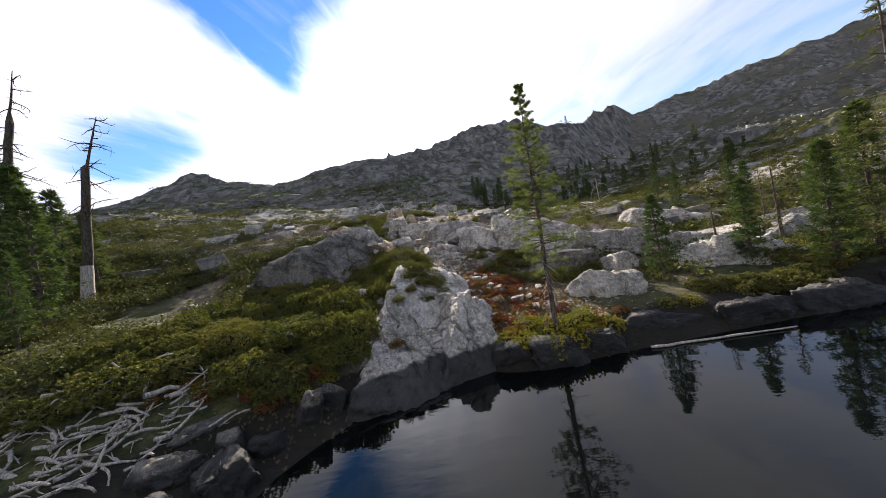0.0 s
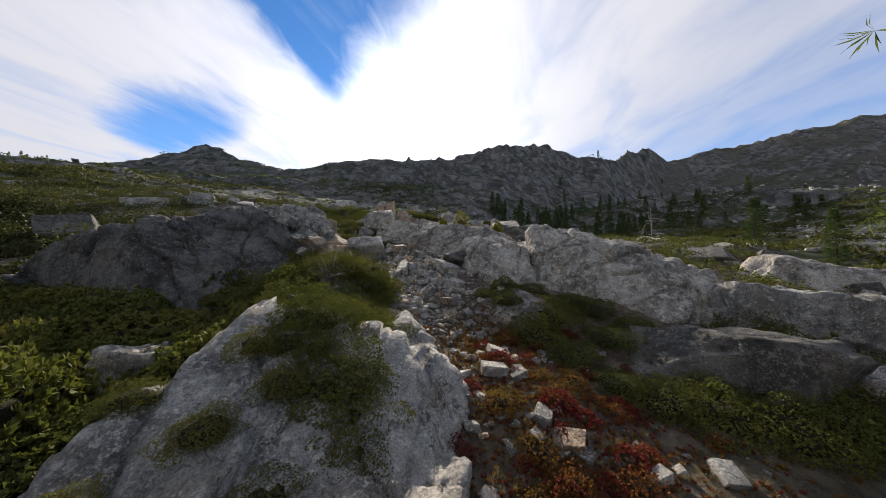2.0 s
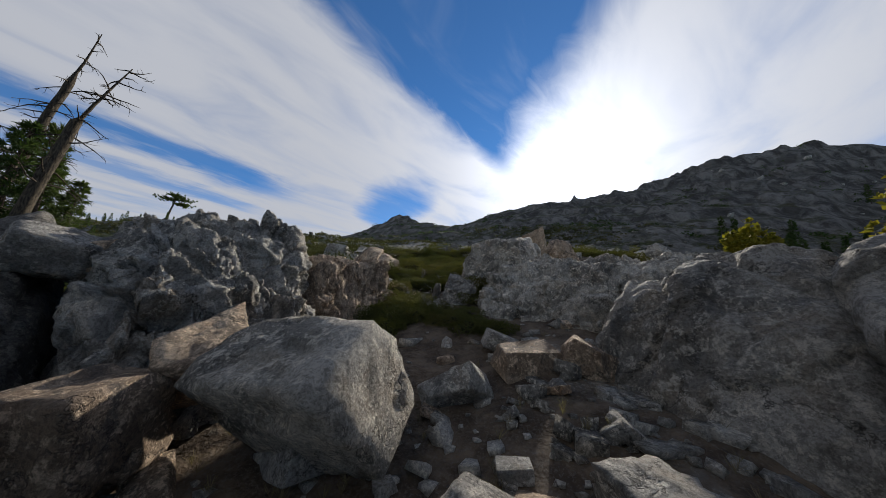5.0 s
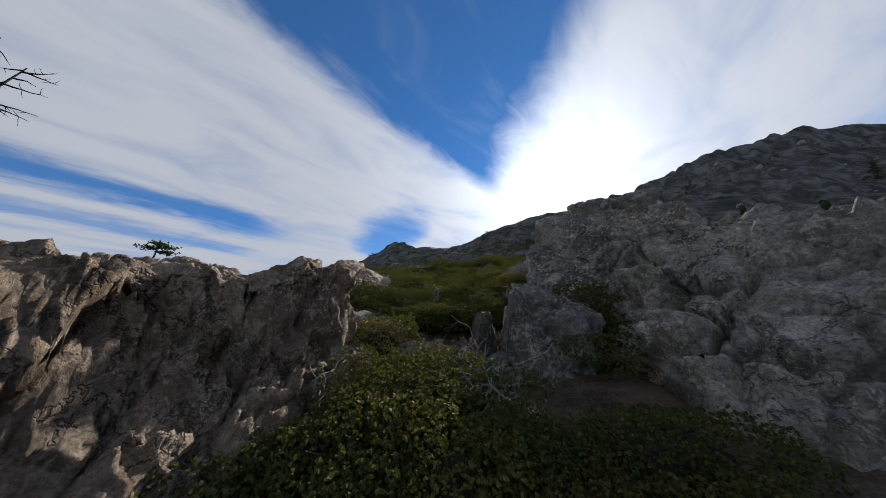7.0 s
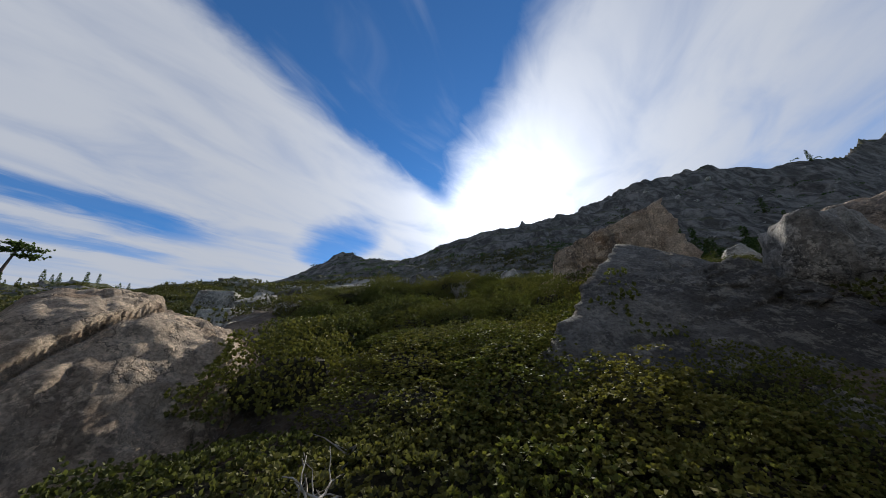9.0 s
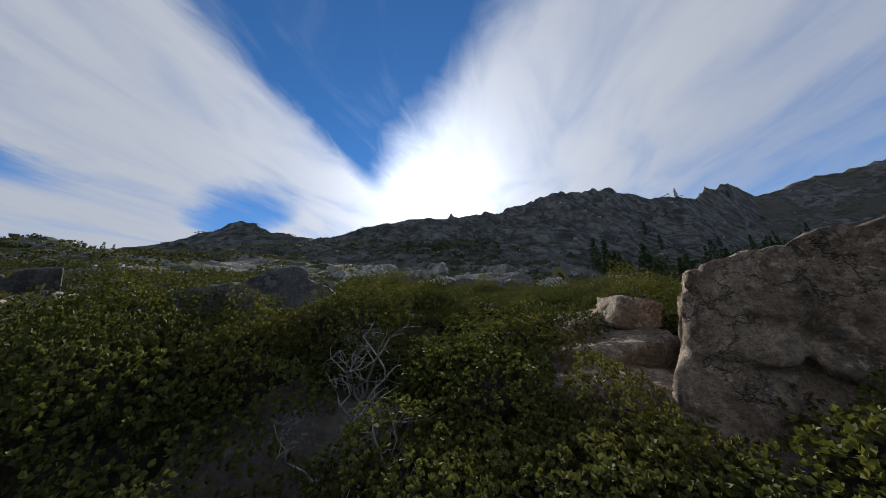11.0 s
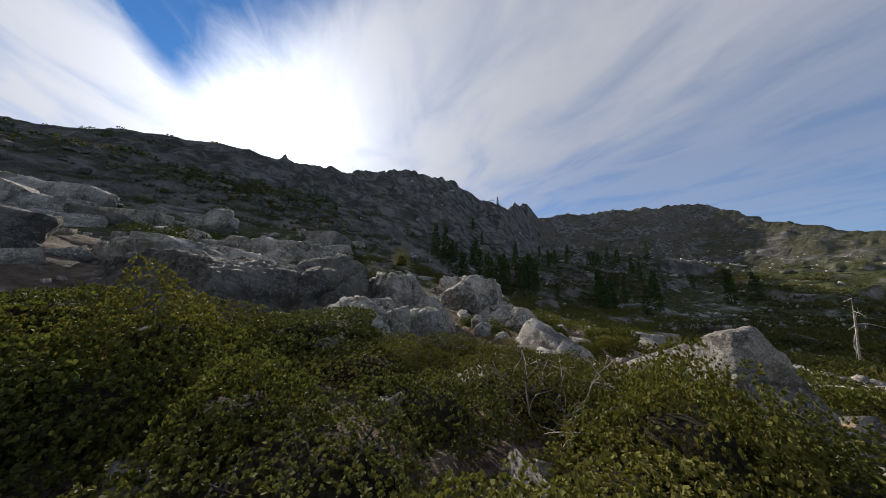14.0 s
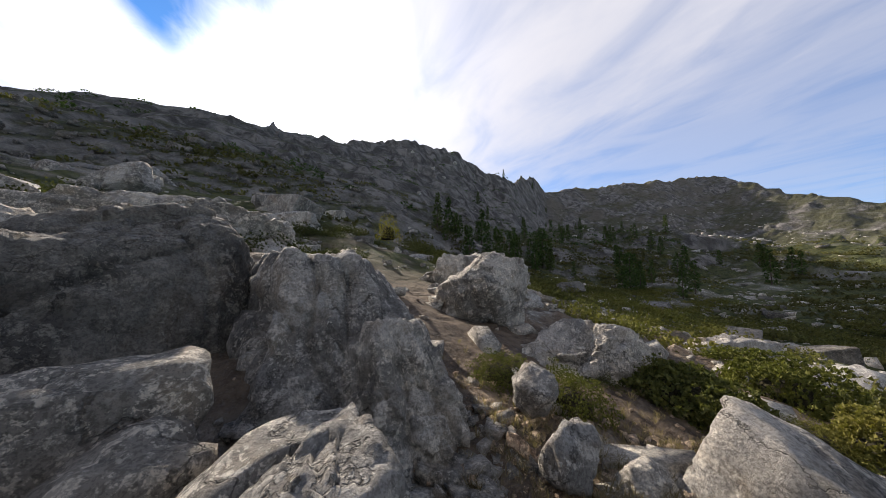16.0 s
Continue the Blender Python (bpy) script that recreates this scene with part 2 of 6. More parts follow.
def land_plan(x, y):
    z = base_plan(x, y)
    r = np.hypot(x - HUB[0], y - HUB[1])
    far = sstep(r, 50, 110)
    k = rockiness(x, y)
    dry = sstep(z, -0.9, 1.6)
    for kx, ky, kh, kw, kv in KNOLLS:
        z = z + kh * np.exp(-((x - kx) / kw) ** 2 - ((y - ky) / kv) ** 2)
    rough = ridged(x * 0.11, y * 0.11, 5) * 0.55 * k + ridged(x * 0.5 + 4, y * 0.5, 3) * 0.2 * k + fbm(x * 0.35, y * 0.35, 4) * 0.35
    out = sstep(r, 14, 60)
    # broken walls and ribs of the mountain, in steps
    w = fbm(x * 0.02, y * 0.02, 3) * 22
    qx, qy = x + 14 * fbm(x * 0.045 + 3, y * 0.045, 3), y + 14 * fbm(x * 0.045, y * 0.045 + 9, 3)
    crag = ridged(qx * 0.028 + w * 0.02, qy * 0.02, 4, 0.6) * 7.5 + ridged(qx * 0.10 + 2, qy * 0.045, 3, 0.5) * 2.6
    s = (z + crag + w * 0.5) / 9.0
    terr = (np.floor(s) + sstep(s - np.floor(s), 0.32, 0.70)) * 9.0 - w * 0.5 - crag
    crag = crag + (terr - z) * 0.35
    return z + dry * (rough * (1 - far) + ridged(x * 0.06, y * 0.06, 5) * 1.6 * out * (1 - far) + crag * far * 0.55)


def ground_z(x, y):
    return float(land(x, y))


# ---- solid noise for stones ----
_perm = np.random.RandomState(11).permutation(512)
_val = np.random.RandomState(12).rand(512)


def noise3(p):
    i = np.floor(p).astype(int)
    f = p - i
    f = f * f * (3 - 2 * f)
    out = 0
    for dx_ in (0, 1):
        for dy_ in (0, 1):
            for dz_ in (0, 1):
                h = _val[(_perm[(_perm[(i[:, 0] + dx_) & 511] + i[:, 1] + dy_) & 511] + i[:, 2] + dz_) & 511]
                w = (f[:, 0] if dx_ else 1 - f[:, 0]) * (f[:, 1] if dy_ else 1 - f[:, 1]) * (f[:, 2] if dz_ else 1 - f[:, 2])
                out = out + h * w
    return out - 0.5


def fbm3(p, octaves=4, gain=0.5):
    s, a = 0, 1.0
    for k in range(octaves):
        s = s + a * noise3(p + 13.7 * k)
        p, a = p * 2.07, a * gain
    return s


# ---- materials ----
def material(name):
    m = bpy.data.materials.new(name)
    m.use_nodes = True
    t = m.node_tree
    return m, t, t.nodes["Principled BSDF"]


def noise_of(t, vec, scale, detail=6.0, rough=0.55, dist=0.0):
    return nd(t, "ShaderNodeTexNoise", {"Vector": vec, "Scale": scale, "Detail": detail, "Roughness": rough, "Distortion": dist}).outputs[0]


def bumped(t, b, height, strength, distance):
    n = nd(t, "ShaderNodeBump", {"Height": height, "Strength": strength, "Distance": distance})
    t.links.new(n.outputs[0], b.inputs["Normal"])


def granite_colour(t, pos, light, dark, warm):
    big = noise_of(t, pos, 0.55, 6, 0.65, 0.4)
    mid = noise_of(t, pos, 2.7, 8, 0.68)
    fine = noise_of(t, pos, 30.0, 5, 0.75)
    c = mixc(t, smooth(t, big, 0.43, 0.58), light, dark)
    c = mixc(t, mth(t, "MULTIPLY", smooth(t, noise_of(t, pos, 1.3, 6, 0.6, 0.5), 0.5, 0.68), 0.65), c, warm)
    # pale worn patches and grey-black lichen in blotches and dots
    pale = smooth(t, noise_of(t, pos, 5.2, 8, 0.72), 0.53, 0.59)
    c = mixc(t, mth(t, "MULTIPLY", pale, 0.7), c, mixc(t, 1.0, light, (1.5, 1.49, 1.45), "MULTIPLY"))
    lich = mth(t, "MULTIPLY", smooth(t, noise_of(t, pos, 9.0, 7, 0.7, 0.6), 0.54, 0.62), smooth(t, noise_of(t, pos, 0.9, 4, 0.6), 0.42, 0.6))
    c = mixc(t, mth(t, "MULTIPLY", lich, 0.55), c, (0.075, 0.075, 0.068))
    c = mixc(t, mth(t, "MULTIPLY", smooth(t, mid, 0.54, 0.63), 0.45), c, mixc(t, 1.0, dark, (0.5, 0.49, 0.47), "MULTIPLY"))
    # dark runs of water, drawn out downwards
    runs = noise_of(t, nd(t, "ShaderNodeMapping", {"Vector": pos, "Scale": (1.6, 1.6, 0.22)}).outputs[0], 1.1, 6, 0.65)
    c = mixc(t, mth(t, "MULTIPLY", smooth(t, runs, 0.54, 0.66), 0.6), c, (0.085, 0.083, 0.08))
    c = mixc(t, mth(t, "MULTIPLY", smooth(t, fine, 0.47, 0.56), 0.6), c, mixc(t, 1.0, c, (0.42, 0.41, 0.40), "MULTIPLY"))
    # pale crusts of lichen in fine specks
    speck = mth(t, "MULTIPLY", smooth(t, noise_of(t, pos, 19.0, 6, 0.75), 0.54, 0.60), smooth(t, noise_of(t, pos, 1.7, 5, 0.6), 0.40, 0.58))
    c = mixc(t, mth(t, "MULTIPLY", speck, 0.75), c, mixc(t, 1.0, light, (1.55, 1.53, 1.46), "MULTIPLY"))
    # soil-filled hairline joints
    warp = nd(t, "ShaderNodeVectorMath", {0: pos, 1: nd(t, "ShaderNodeVectorMath", {0: nd(t, "ShaderNodeTexNoise", {"Vector": pos, "Scale": 0.9, "Detail": 6.0, "Roughness": 0.65}).outputs["Color"], "Scale": 2.2}, op="SCALE").outputs[0]}, op="ADD").outputs[0]
    edge = nd(t, "ShaderNodeTexVoronoi", {"Vector": nd(t, "ShaderNodeMapping", {"Vector": warp, "Rotation": (0.5, 0.3, 0.4), "Scale": (1.0, 0.5, 1.0)}).outputs[0], "Scale": 0.62}, feature="DISTANCE_TO_EDGE").outputs["Distance"]
    crack = smooth(t, edge, 0.011, 0.002)
    c = mixc(t, mth(t, "MULTIPLY", crack, 0.6), c, (0.05, 0.045, 0.038))
    return c, mid, fine, crack


def granite(name, light, dark, warm):
    m, t, b = material(name)
    pos = nd(t, "ShaderNodeNewGeometry").outputs["Position"]
    c, mid, fine, crack = granite_colour(t, pos, light, dark, warm)
    rnd = nd(t, "ShaderNodeObjectInfo").outputs["Random"]
    c = mixc(t, 1.0, c, nd(t, "ShaderNodeCombineColor", {0: mth(t, "MULTIPLY_ADD", rnd, 0.35, 0.82), 1: mth(t, "MULTIPLY_ADD", rnd, 0.33, 0.82), 2: mth(t, "MULTIPLY_ADD", rnd, 0.28, 0.83)}).outputs[0], "MULTIPLY")
    # the lake's high-water stain
    z = nd(t, "ShaderNodeSeparateXYZ", {0: pos}).outputs[2]
    ring = smooth(t, mth(t, "ADD", z, mth(t, "MULTIPLY", mid, 0.35)), 0.22, 0.08)
    c = mixc(t, mth(t, "MULTIPLY", ring, 0.93), c, (0.018, 0.017, 0.016))
    t.links.new(c, b.inputs["Base Color"])
    t.links.new(mth(t, "SUBTRACT", 0.88, mth(t, "MULTIPLY", ring, 0.35)), b.inputs["Roughness"])
    b.inputs["Specular IOR Level"].default_value = 0.3
    grit = noise_of(t, pos, 11.0, 9, 0.76)
    h = mth(t, "SUBTRACT", mth(t, "ADD", grit, mth(t, "MULTIPLY", mid, 0.6)), mth(t, "MULTIPLY", crack, 0.5))
    bumped(t, b, h, 1.0, 0.12)
    return m


GRANITE = granite("granite", (0.54, 0.50, 0.44), (0.25, 0.232, 0.205), (0.36, 0.29, 0.21))
GRANITE_PALE = granite("pale_granite", (0.52, 0.495, 0.45), (0.25, 0.238, 0.215), (0.38, 0.305, 0.225))
GRANITE_TAN = granite("tan_granite", (0.62, 0.48, 0.345), (0.31, 0.225, 0.155), (0.42, 0.245, 0.125))
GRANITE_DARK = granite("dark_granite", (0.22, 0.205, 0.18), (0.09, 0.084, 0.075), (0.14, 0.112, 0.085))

SOIL, t, b = material("mountainside")
geo_ = nd(t, "ShaderNodeNewGeometry")
pos = geo_.outputs["Position"]
nz = nd(t, "ShaderNodeSeparateXYZ", {0: geo_.outputs["Normal"]}).outputs[2]
px_, py_, pz_ = nd(t, "ShaderNodeSeparateXYZ", {0: pos}).outputs
rock_c, mid, fine, crack = granite_colour(t, pos, (0.45, 0.42, 0.37), (0.20, 0.187, 0.165), (0.26, 0.205, 0.145))
far_n = noise_of(t, pos, 0.045, 8, 0.65, 0.3)
far_m = noise_of(t, pos, 0.23, 7, 0.65)
face_n = noise_of(t, nd(t, "ShaderNodeMapping", {"Vector": pos, "Rotation": (0.2, 0.3, 0), "Scale": (1, 1, 0.45)}).outputs[0], 0.20, 10, 0.74, 0.5)
face = mixc(t, smooth(t, face_n, 0.40, 0.62), (0.055, 0.051, 0.047), (0.27, 0.25, 0.225))
face = mixc(t, mth(t, "MULTIPLY", smooth(t, noise_of(t, pos, 0.12, 6, 0.6), 0.5, 0.66), 0.6), face, (0.10, 0.095, 0.085))
remote = smooth(t, py_, 75.0, 120.0)
rock_c = mixc(t, mth(t, "MULTIPLY", mth(t, "MAXIMUM", remote, smooth(t, mth(t, "ABSOLUTE", px_), 60.0, 110.0)), 0.9), rock_c, face)
# right-hand slope: scree brown, with darkening put in against its sunlit face
scree_dim_t = smooth(t, px_, 110.0, 230.0)
rock_c = mixc(t, mth(t, "MULTIPLY", mth(t, "MULTIPLY", scree_dim_t, smooth(t, far_n, 0.42, 0.6)), 0.9), rock_c, (0.15, 0.13, 0.10))
dirt = mixc(t, smooth(t, noise_of(t, pos, 2.3, 6, 0.65), 0.35, 0.65), (0.070, 0.050, 0.035), (0.185, 0.138, 0.095))
dirt = mixc(t, mth(t, "MULTIPLY", smooth(t, fine, 0.5, 0.62), 0.6), dirt, (0.19, 0.165, 0.135))
moss = mixc(t, smooth(t, noise_of(t, pos, 1.1, 7, 0.7), 0.35, 0.68), (0.030, 0.038, 0.014), (0.10, 0.105, 0.036))
moss = mixc(t, mth(t, "MULTIPLY", smooth(t, far_m, 0.5, 0.75), 0.6), moss, (0.085, 0.066, 0.032))
flat = smooth(t, mth(t, "ADD", nz, mth(t, "MULTIPLY", mth(t, "SUBTRACT", far_m, 0.5), 0.55)), 0.74, 0.90)
low = smooth(t, mth(t, "ADD", pz_, mth(t, "MULTIPLY", mth(t, "SUBTRACT", far_n, 0.5), 90.0)), 62.0, 30.0)
brush = mth(t, "MULTIPLY", mth(t, "MULTIPLY", flat, smooth(t, far_n, 0.38, 0.50)), mth(t, "MAXIMUM", low, 0.7))
c = mixc(t, mth(t, "MULTIPLY", smooth(t, nz, 0.72, 0.90), smooth(t, noise_of(t, pos, 0.6, 6, 0.65), 0.30, 0.42)), rock_c, dirt)
dist_c = mth(t, "SQRT", mth(t, "ADD", mth(t, "MULTIPLY", px_, px_), mth(t, "MULTIPLY", mth(t, "SUBTRACT", py_, 45.0), mth(t, "SUBTRACT", py_, 45.0))))
c = mixc(t, smooth(t, dist_c, 30.0, 60.0), c, rock_c)
brush = mth(t, "MULTIPLY", brush, smooth(t, dist_c, 24.0, 34.0))
c = mixc(t, brush, c, moss)
ring = smooth(t, mth(t, "ADD", pz_, mth(t, "MULTIPLY", mid, 0.4)), 0.35, 0.15)
c = mixc(t, mth(t, "MULTIPLY", ring, 0.92), c, (0.020, 0.017, 0.014))
t.links.new(c, b.inputs["Base Color"])
b.inputs["Roughness"].default_value = 0.95
b.inputs["Specular IOR Level"].default_value = 0.15
h = mth(t, "ADD", mth(t, "MULTIPLY", mid, 0.25), mth(t, "ADD", mth(t, "MULTIPLY", fine, 0.05), mth(t, "ADD", mth(t, "MULTIPLY", far_m, 2.0), mth(t, "MULTIPLY", mth(t, "MULTIPLY", face_n, remote), 5.0))))
bumped(t, b, h, 0.8, 1.0)

WATER, t, b = material("water")
b.inputs["Base Color"].default_value = (0.002, 0.003, 0.003, 1)
b.inputs["Roughness"].default_value = 0.02
b.inputs["IOR"].default_value = 1.33
pos = nd(t, "ShaderNodeNewGeometry").outputs["Position"]
wv = mth(t, "ADD", noise_of(t, nd(t, "ShaderNodeMapping", {"Vector": pos, "Scale": (0.8, 2.0, 1)}).outputs[0], 1.2, 3, 0.5), mth(t, "MULTIPLY", noise_of(t, pos, 0.3, 2, 0.5), 2.0))
bumped(t, b, wv, 0.10, 0.05)


def leafy(name, dark, light, tip, trans=0.22, spread=1.0):
    m, t, b = material(name)
    isl = nd(t, "ShaderNodeNewGeometry").outputs["Random Per Island"]
    rnd = nd(t, "ShaderNodeObjectInfo").outputs["Random"]
    pos = nd(t, "ShaderNodeNewGeometry").outputs["Position"]
    patch = noise_of(t, pos, 0.5, 3, 0.6)
    c = mixc(t, isl, dark, light)
    mixv = mth(t, "ADD", mth(t, "MULTIPLY", rnd, 0.5), mth(t, "MULTIPLY", patch, 0.7))
    c = mixc(t, mth(t, "MULTIPLY", smooth(t, mixv, 0.45, 0.95), 0.5 * spread), c, tip)
    t.links.new(c, b.inputs["Base Color"])
    b.inputs["Roughness"].default_value = 0.7
    b.inputs["Specular IOR Level"].default_value = 0.10
    tr = nd(t, "ShaderNodeBsdfTranslucent", {"Color": mixc(t, 1.0, c, (1.3, 1.45, 0.7), "MULTIPLY")})
    mx = nd(t, "ShaderNodeMixShader", {0: trans, 1: b.outputs[0], 2: tr.outputs[0]})
    t.links.new(mx.outputs[0], t.nodes["Material Output"].inputs[0])
    return m


MANZANITA = leafy("manzanita_leaf", (0.056, 0.064, 0.016), (0.165, 0.162, 0.043), (0.245, 0.19, 0.056))
OAKBRUSH = leafy("brush_leaf", (0.050, 0.058, 0.018), (0.14, 0.138, 0.044), (0.19, 0.15, 0.055))
DARKBRUSH = leafy("far_brush_leaf", (0.030, 0.038, 0.013), (0.085, 0.092, 0.030), (0.13, 0.105, 0.045), 0.2)
RUSTY = leafy("rusty_leaf", (0.12, 0.045, 0.02), (0.26, 0.10, 0.035), (0.20, 0.15, 0.04))
CRIMSON = leafy("crimson_leaf", (0.10, 0.016, 0.018), (0.25, 0.036, 0.036), (0.20, 0.075, 0.04))
GOLDEN = leafy("golden_leaf", (0.12, 0.12, 0.02), (0.32, 0.26, 0.04), (0.16, 0.19, 0.04))
NEEDLE = leafy("pine_needle", (0.06, 0.085, 0.03), (0.17, 0.20, 0.065), (0.23, 0.21, 0.075), 0.3, 0.6)
FIR = leafy("fir_needle", (0.030, 0.052, 0.018), (0.085, 0.12, 0.038), (0.12, 0.125, 0.04), 0.25, 0.6)
DRYGRASS = leafy("dry_grass", (0.13, 0.10, 0.055), (0.28, 0.22, 0.13), (0.20, 0.13, 0.07), 0.3)


def barkish(name, a, bb, scale):
    m, t, b = material(name)
    pos = nd(t, "ShaderNodeNewGeometry").outputs["Position"]
    st = nd(t, "ShaderNodeMapping", {"Vector": pos, "Scale": (3, 3, 0.7)}).outputs[0]
    n = noise_of(t, st, scale, 6, 0.65, 0.5)
    t.links.new(mixc(t, smooth(t, n, 0.35, 0.65), a, bb), b.inputs["Base Color"])
    b.inputs["Roughness"].default_value = 0.95
    b.inputs["Specular IOR Level"].default_value = 0.08
    bumped(t, b, n, 0.9, 0.03)
    return m


BARK = barkish("pine_bark", (0.045, 0.035, 0.030), (0.16, 0.125, 0.10), 4.0)
DEADWOOD = barkish("weathered_wood", (0.21, 0.18, 0.15), (0.50, 0.455, 0.39), 5.0)
DARKWOOD = barkish("charred_bark", (0.030, 0.026, 0.022), (0.11, 0.09, 0.065), 4.0)
# near-black twig tone: the shade inside a bush is put into this colour
THICKET_SHADE = barkish("thicket_shade", (0.018, 0.016, 0.010), (0.055, 0.048, 0.028), 9.0)
TWIG = barkish("twig", (0.05, 0.035, 0.028), (0.16, 0.12, 0.10), 8.0)


# ---- mesh helpers ----
def mesh_of(name, co, faces, mat, smooth_=False):
    me = bpy.data.meshes.new(name)
    co = np.asarray(co, float)
    faces = np.asarray(faces, int)
    k = faces.shape[1]
    me.vertices.add(len(co))
    me.vertices.foreach_set("co", co.ravel())
    me.loops.add(faces.size)
    me.loops.foreach_set("vertex_index", faces.ravel())
    me.polygons.add(len(faces))
    me.polygons.foreach_set("loop_start", np.arange(0, faces.size, k))
    if smooth_:
        me.polygons.foreach_set("use_smooth", np.ones(len(faces), bool))
    me.update(calc_edges=True)
    me.materials.append(mat)
    return me


def part(name, me, parent, label=""):
    ob = new(name, me)
    ob.parent = parent
    return tagged(ob, label)


def thing(name, label, category, group="", kind=""):
    return tagged(new(name), label, category, group, kind)


def grid_mesh(name, xs, ys, zf, mat):
    X, Y = np.meshgrid(xs, ys)
    ny, nx = X.shape
    co = np.stack([X, Y, zf(X, Y)], -1).reshape(-1, 3)
    idx = np.arange(nx * ny).reshape(ny, nx)
    q = np.stack([idx[:-1, :-1], idx[:-1, 1:], idx[1:, 1:], idx[1:, :-1]], -1).reshape(-1, 4)
    return new(name, mesh_of(name, co, q, mat, True))


def steps(lo, fine_lo, fine_hi, hi, d, grow):
    up, s, p = [], d, fine_hi
    while p < hi:
        up.append(p)
        s *= grow
        p += s
    dn, s, p = [], d, fine_lo - d
    while p > lo:
        dn.append(p)
        s *= grow
        p -= s
    return np.array(dn[::-1] + list(np.arange(fine_lo, fine_hi, d)) + up)


WATER_Z = -0.95
xs = steps(-900, -18, 12, 900, 0.27, 1.024)
ys = np.concatenate([steps(-500, 8, 70, 71, 0.27, 1.05), np.arange(71, 110, 0.6), np.arange(110, 215, 0.95), 215 + np.cumsum(1.0 * 1.05 ** np.arange(70))])
ground = tagged(grid_mesh("ground", xs, ys, land, SOIL), "granite mountainside with scree and low brush", "ground", kind="structure")
lake = grid_mesh("water", np.array([-60.0, 260]), np.array([-400.0, 40]), lambda x, y: 0 * x + WATER_Z, WATER)
tagged(lake, "still dark mountain lake mirroring the slope", "lake", kind="structure")

# ---- stones ----
_ico = {}


def ico(sub):
    if sub not in _ico:
        bm = bmesh.new()
        bmesh.ops.create_icosphere(bm, subdivisions=sub, radius=1)
        bm.verts.ensure_lookup_table()
        _ico[sub] = (np.array([v.co for v in bm.verts]), np.array([[v.index for v in f.verts] for f in bm.faces]))
        bm.free()
    return _ico[sub]


def hull(dirs, planes, sharp):
    """Radius along each way of the body that the planes (normal, distance) enclose, with worn edges."""
    s = 0
    for n, d in planes:
        s = s + (np.maximum(dirs @ n, 0) / d) ** sharp
    return s ** (-1 / sharp)


def weathered(p, dirs, rng, rough, joints, freq):
    out = p + dirs * (fbm3(p * freq + rng.rand(3) * 50, 5, 0.55) * rough)[:, None]
    for spacing, depth in joints:
        n = rng.normal(size=3) * (1, 1, 0.6)
        n = n / np.linalg.norm(n)
        s = (p @ n + fbm3(p * 0.5 / max(spacing, 0.2), 3) * spacing * 0.5) / spacing + rng.rand()
        cell = np.round(s)
        c = np.abs(s - cell) * spacing
        edge = np.exp(-((0.5 * spacing - c) / (0.05 + 0.03 * spacing)) ** 2)
        shift = (np.modf(np.sin(cell * 12.9898) * 43758.5)[0]) * depth
        out = out + dirs * (shift - edge * depth * 1.3)[:, None]
    return out


def worley(p, key):
    """Nearest and second nearest cell of a jittered lattice, and a number for the nearest."""
    i = np.floor(p).astype(int)
    f1, f2, who, lean = np.full(len(p), 9.0), np.full(len(p), 9.0), np.zeros(len(p)), np.zeros(len(p))
    for ax in (-1, 0, 1):
        for ay in (-1, 0, 1):
            for az in (-1, 0, 1):
                c = i + (ax, ay, az)
                h = _perm[(_perm[(_perm[(c[:, 0] + key) & 511] + c[:, 1]) & 511] + c[:, 2]) & 511]
                q = c + np.stack([_val[h], _val[(h + 71) & 511], _val[(h + 193) & 511]], -1)
                d = np.linalg.norm(p - q, axis=1)
                near = d < f1
                f2 = np.where(near, f1, np.minimum(f2, d))
                who = np.where(near, _val[(h + 37) & 511], who)
                g = np.stack([_val[(h + 11) & 511], _val[(h + 101) & 511], _val[(h + 149) & 511]], -1) - 0.5
                lean = np.where(near, ((p - q) * g).sum(1) * 2, lean)
                f1 = np.minimum(f1, d)
    return f1, f2, who, lean


def blocky(p, dirs, rng, size, cell, depth):
    """Joint-bounded blocks with plane broken faces, some proud, some gone, with open cracks between."""
    m = np.linalg.qr(rng.normal(size=(3, 3)))[0]
    warp = np.stack([fbm3(p * 1.2 / size + 5 * k, 2) for k in range(3)], -1) * cell * 0.35
    f1, f2, who, lean = worley(((p + warp) @ m) / (cell * np.array((1.0, 0.5, 1.8))), rng.randint(400))
    gap = np.exp(-((f2 - f1) / 0.05) ** 2)
    return p + dirs * ((who - 0.5) * 1.6 * depth + lean * depth * 1.6 - gap * depth * 0.8)[:, None]


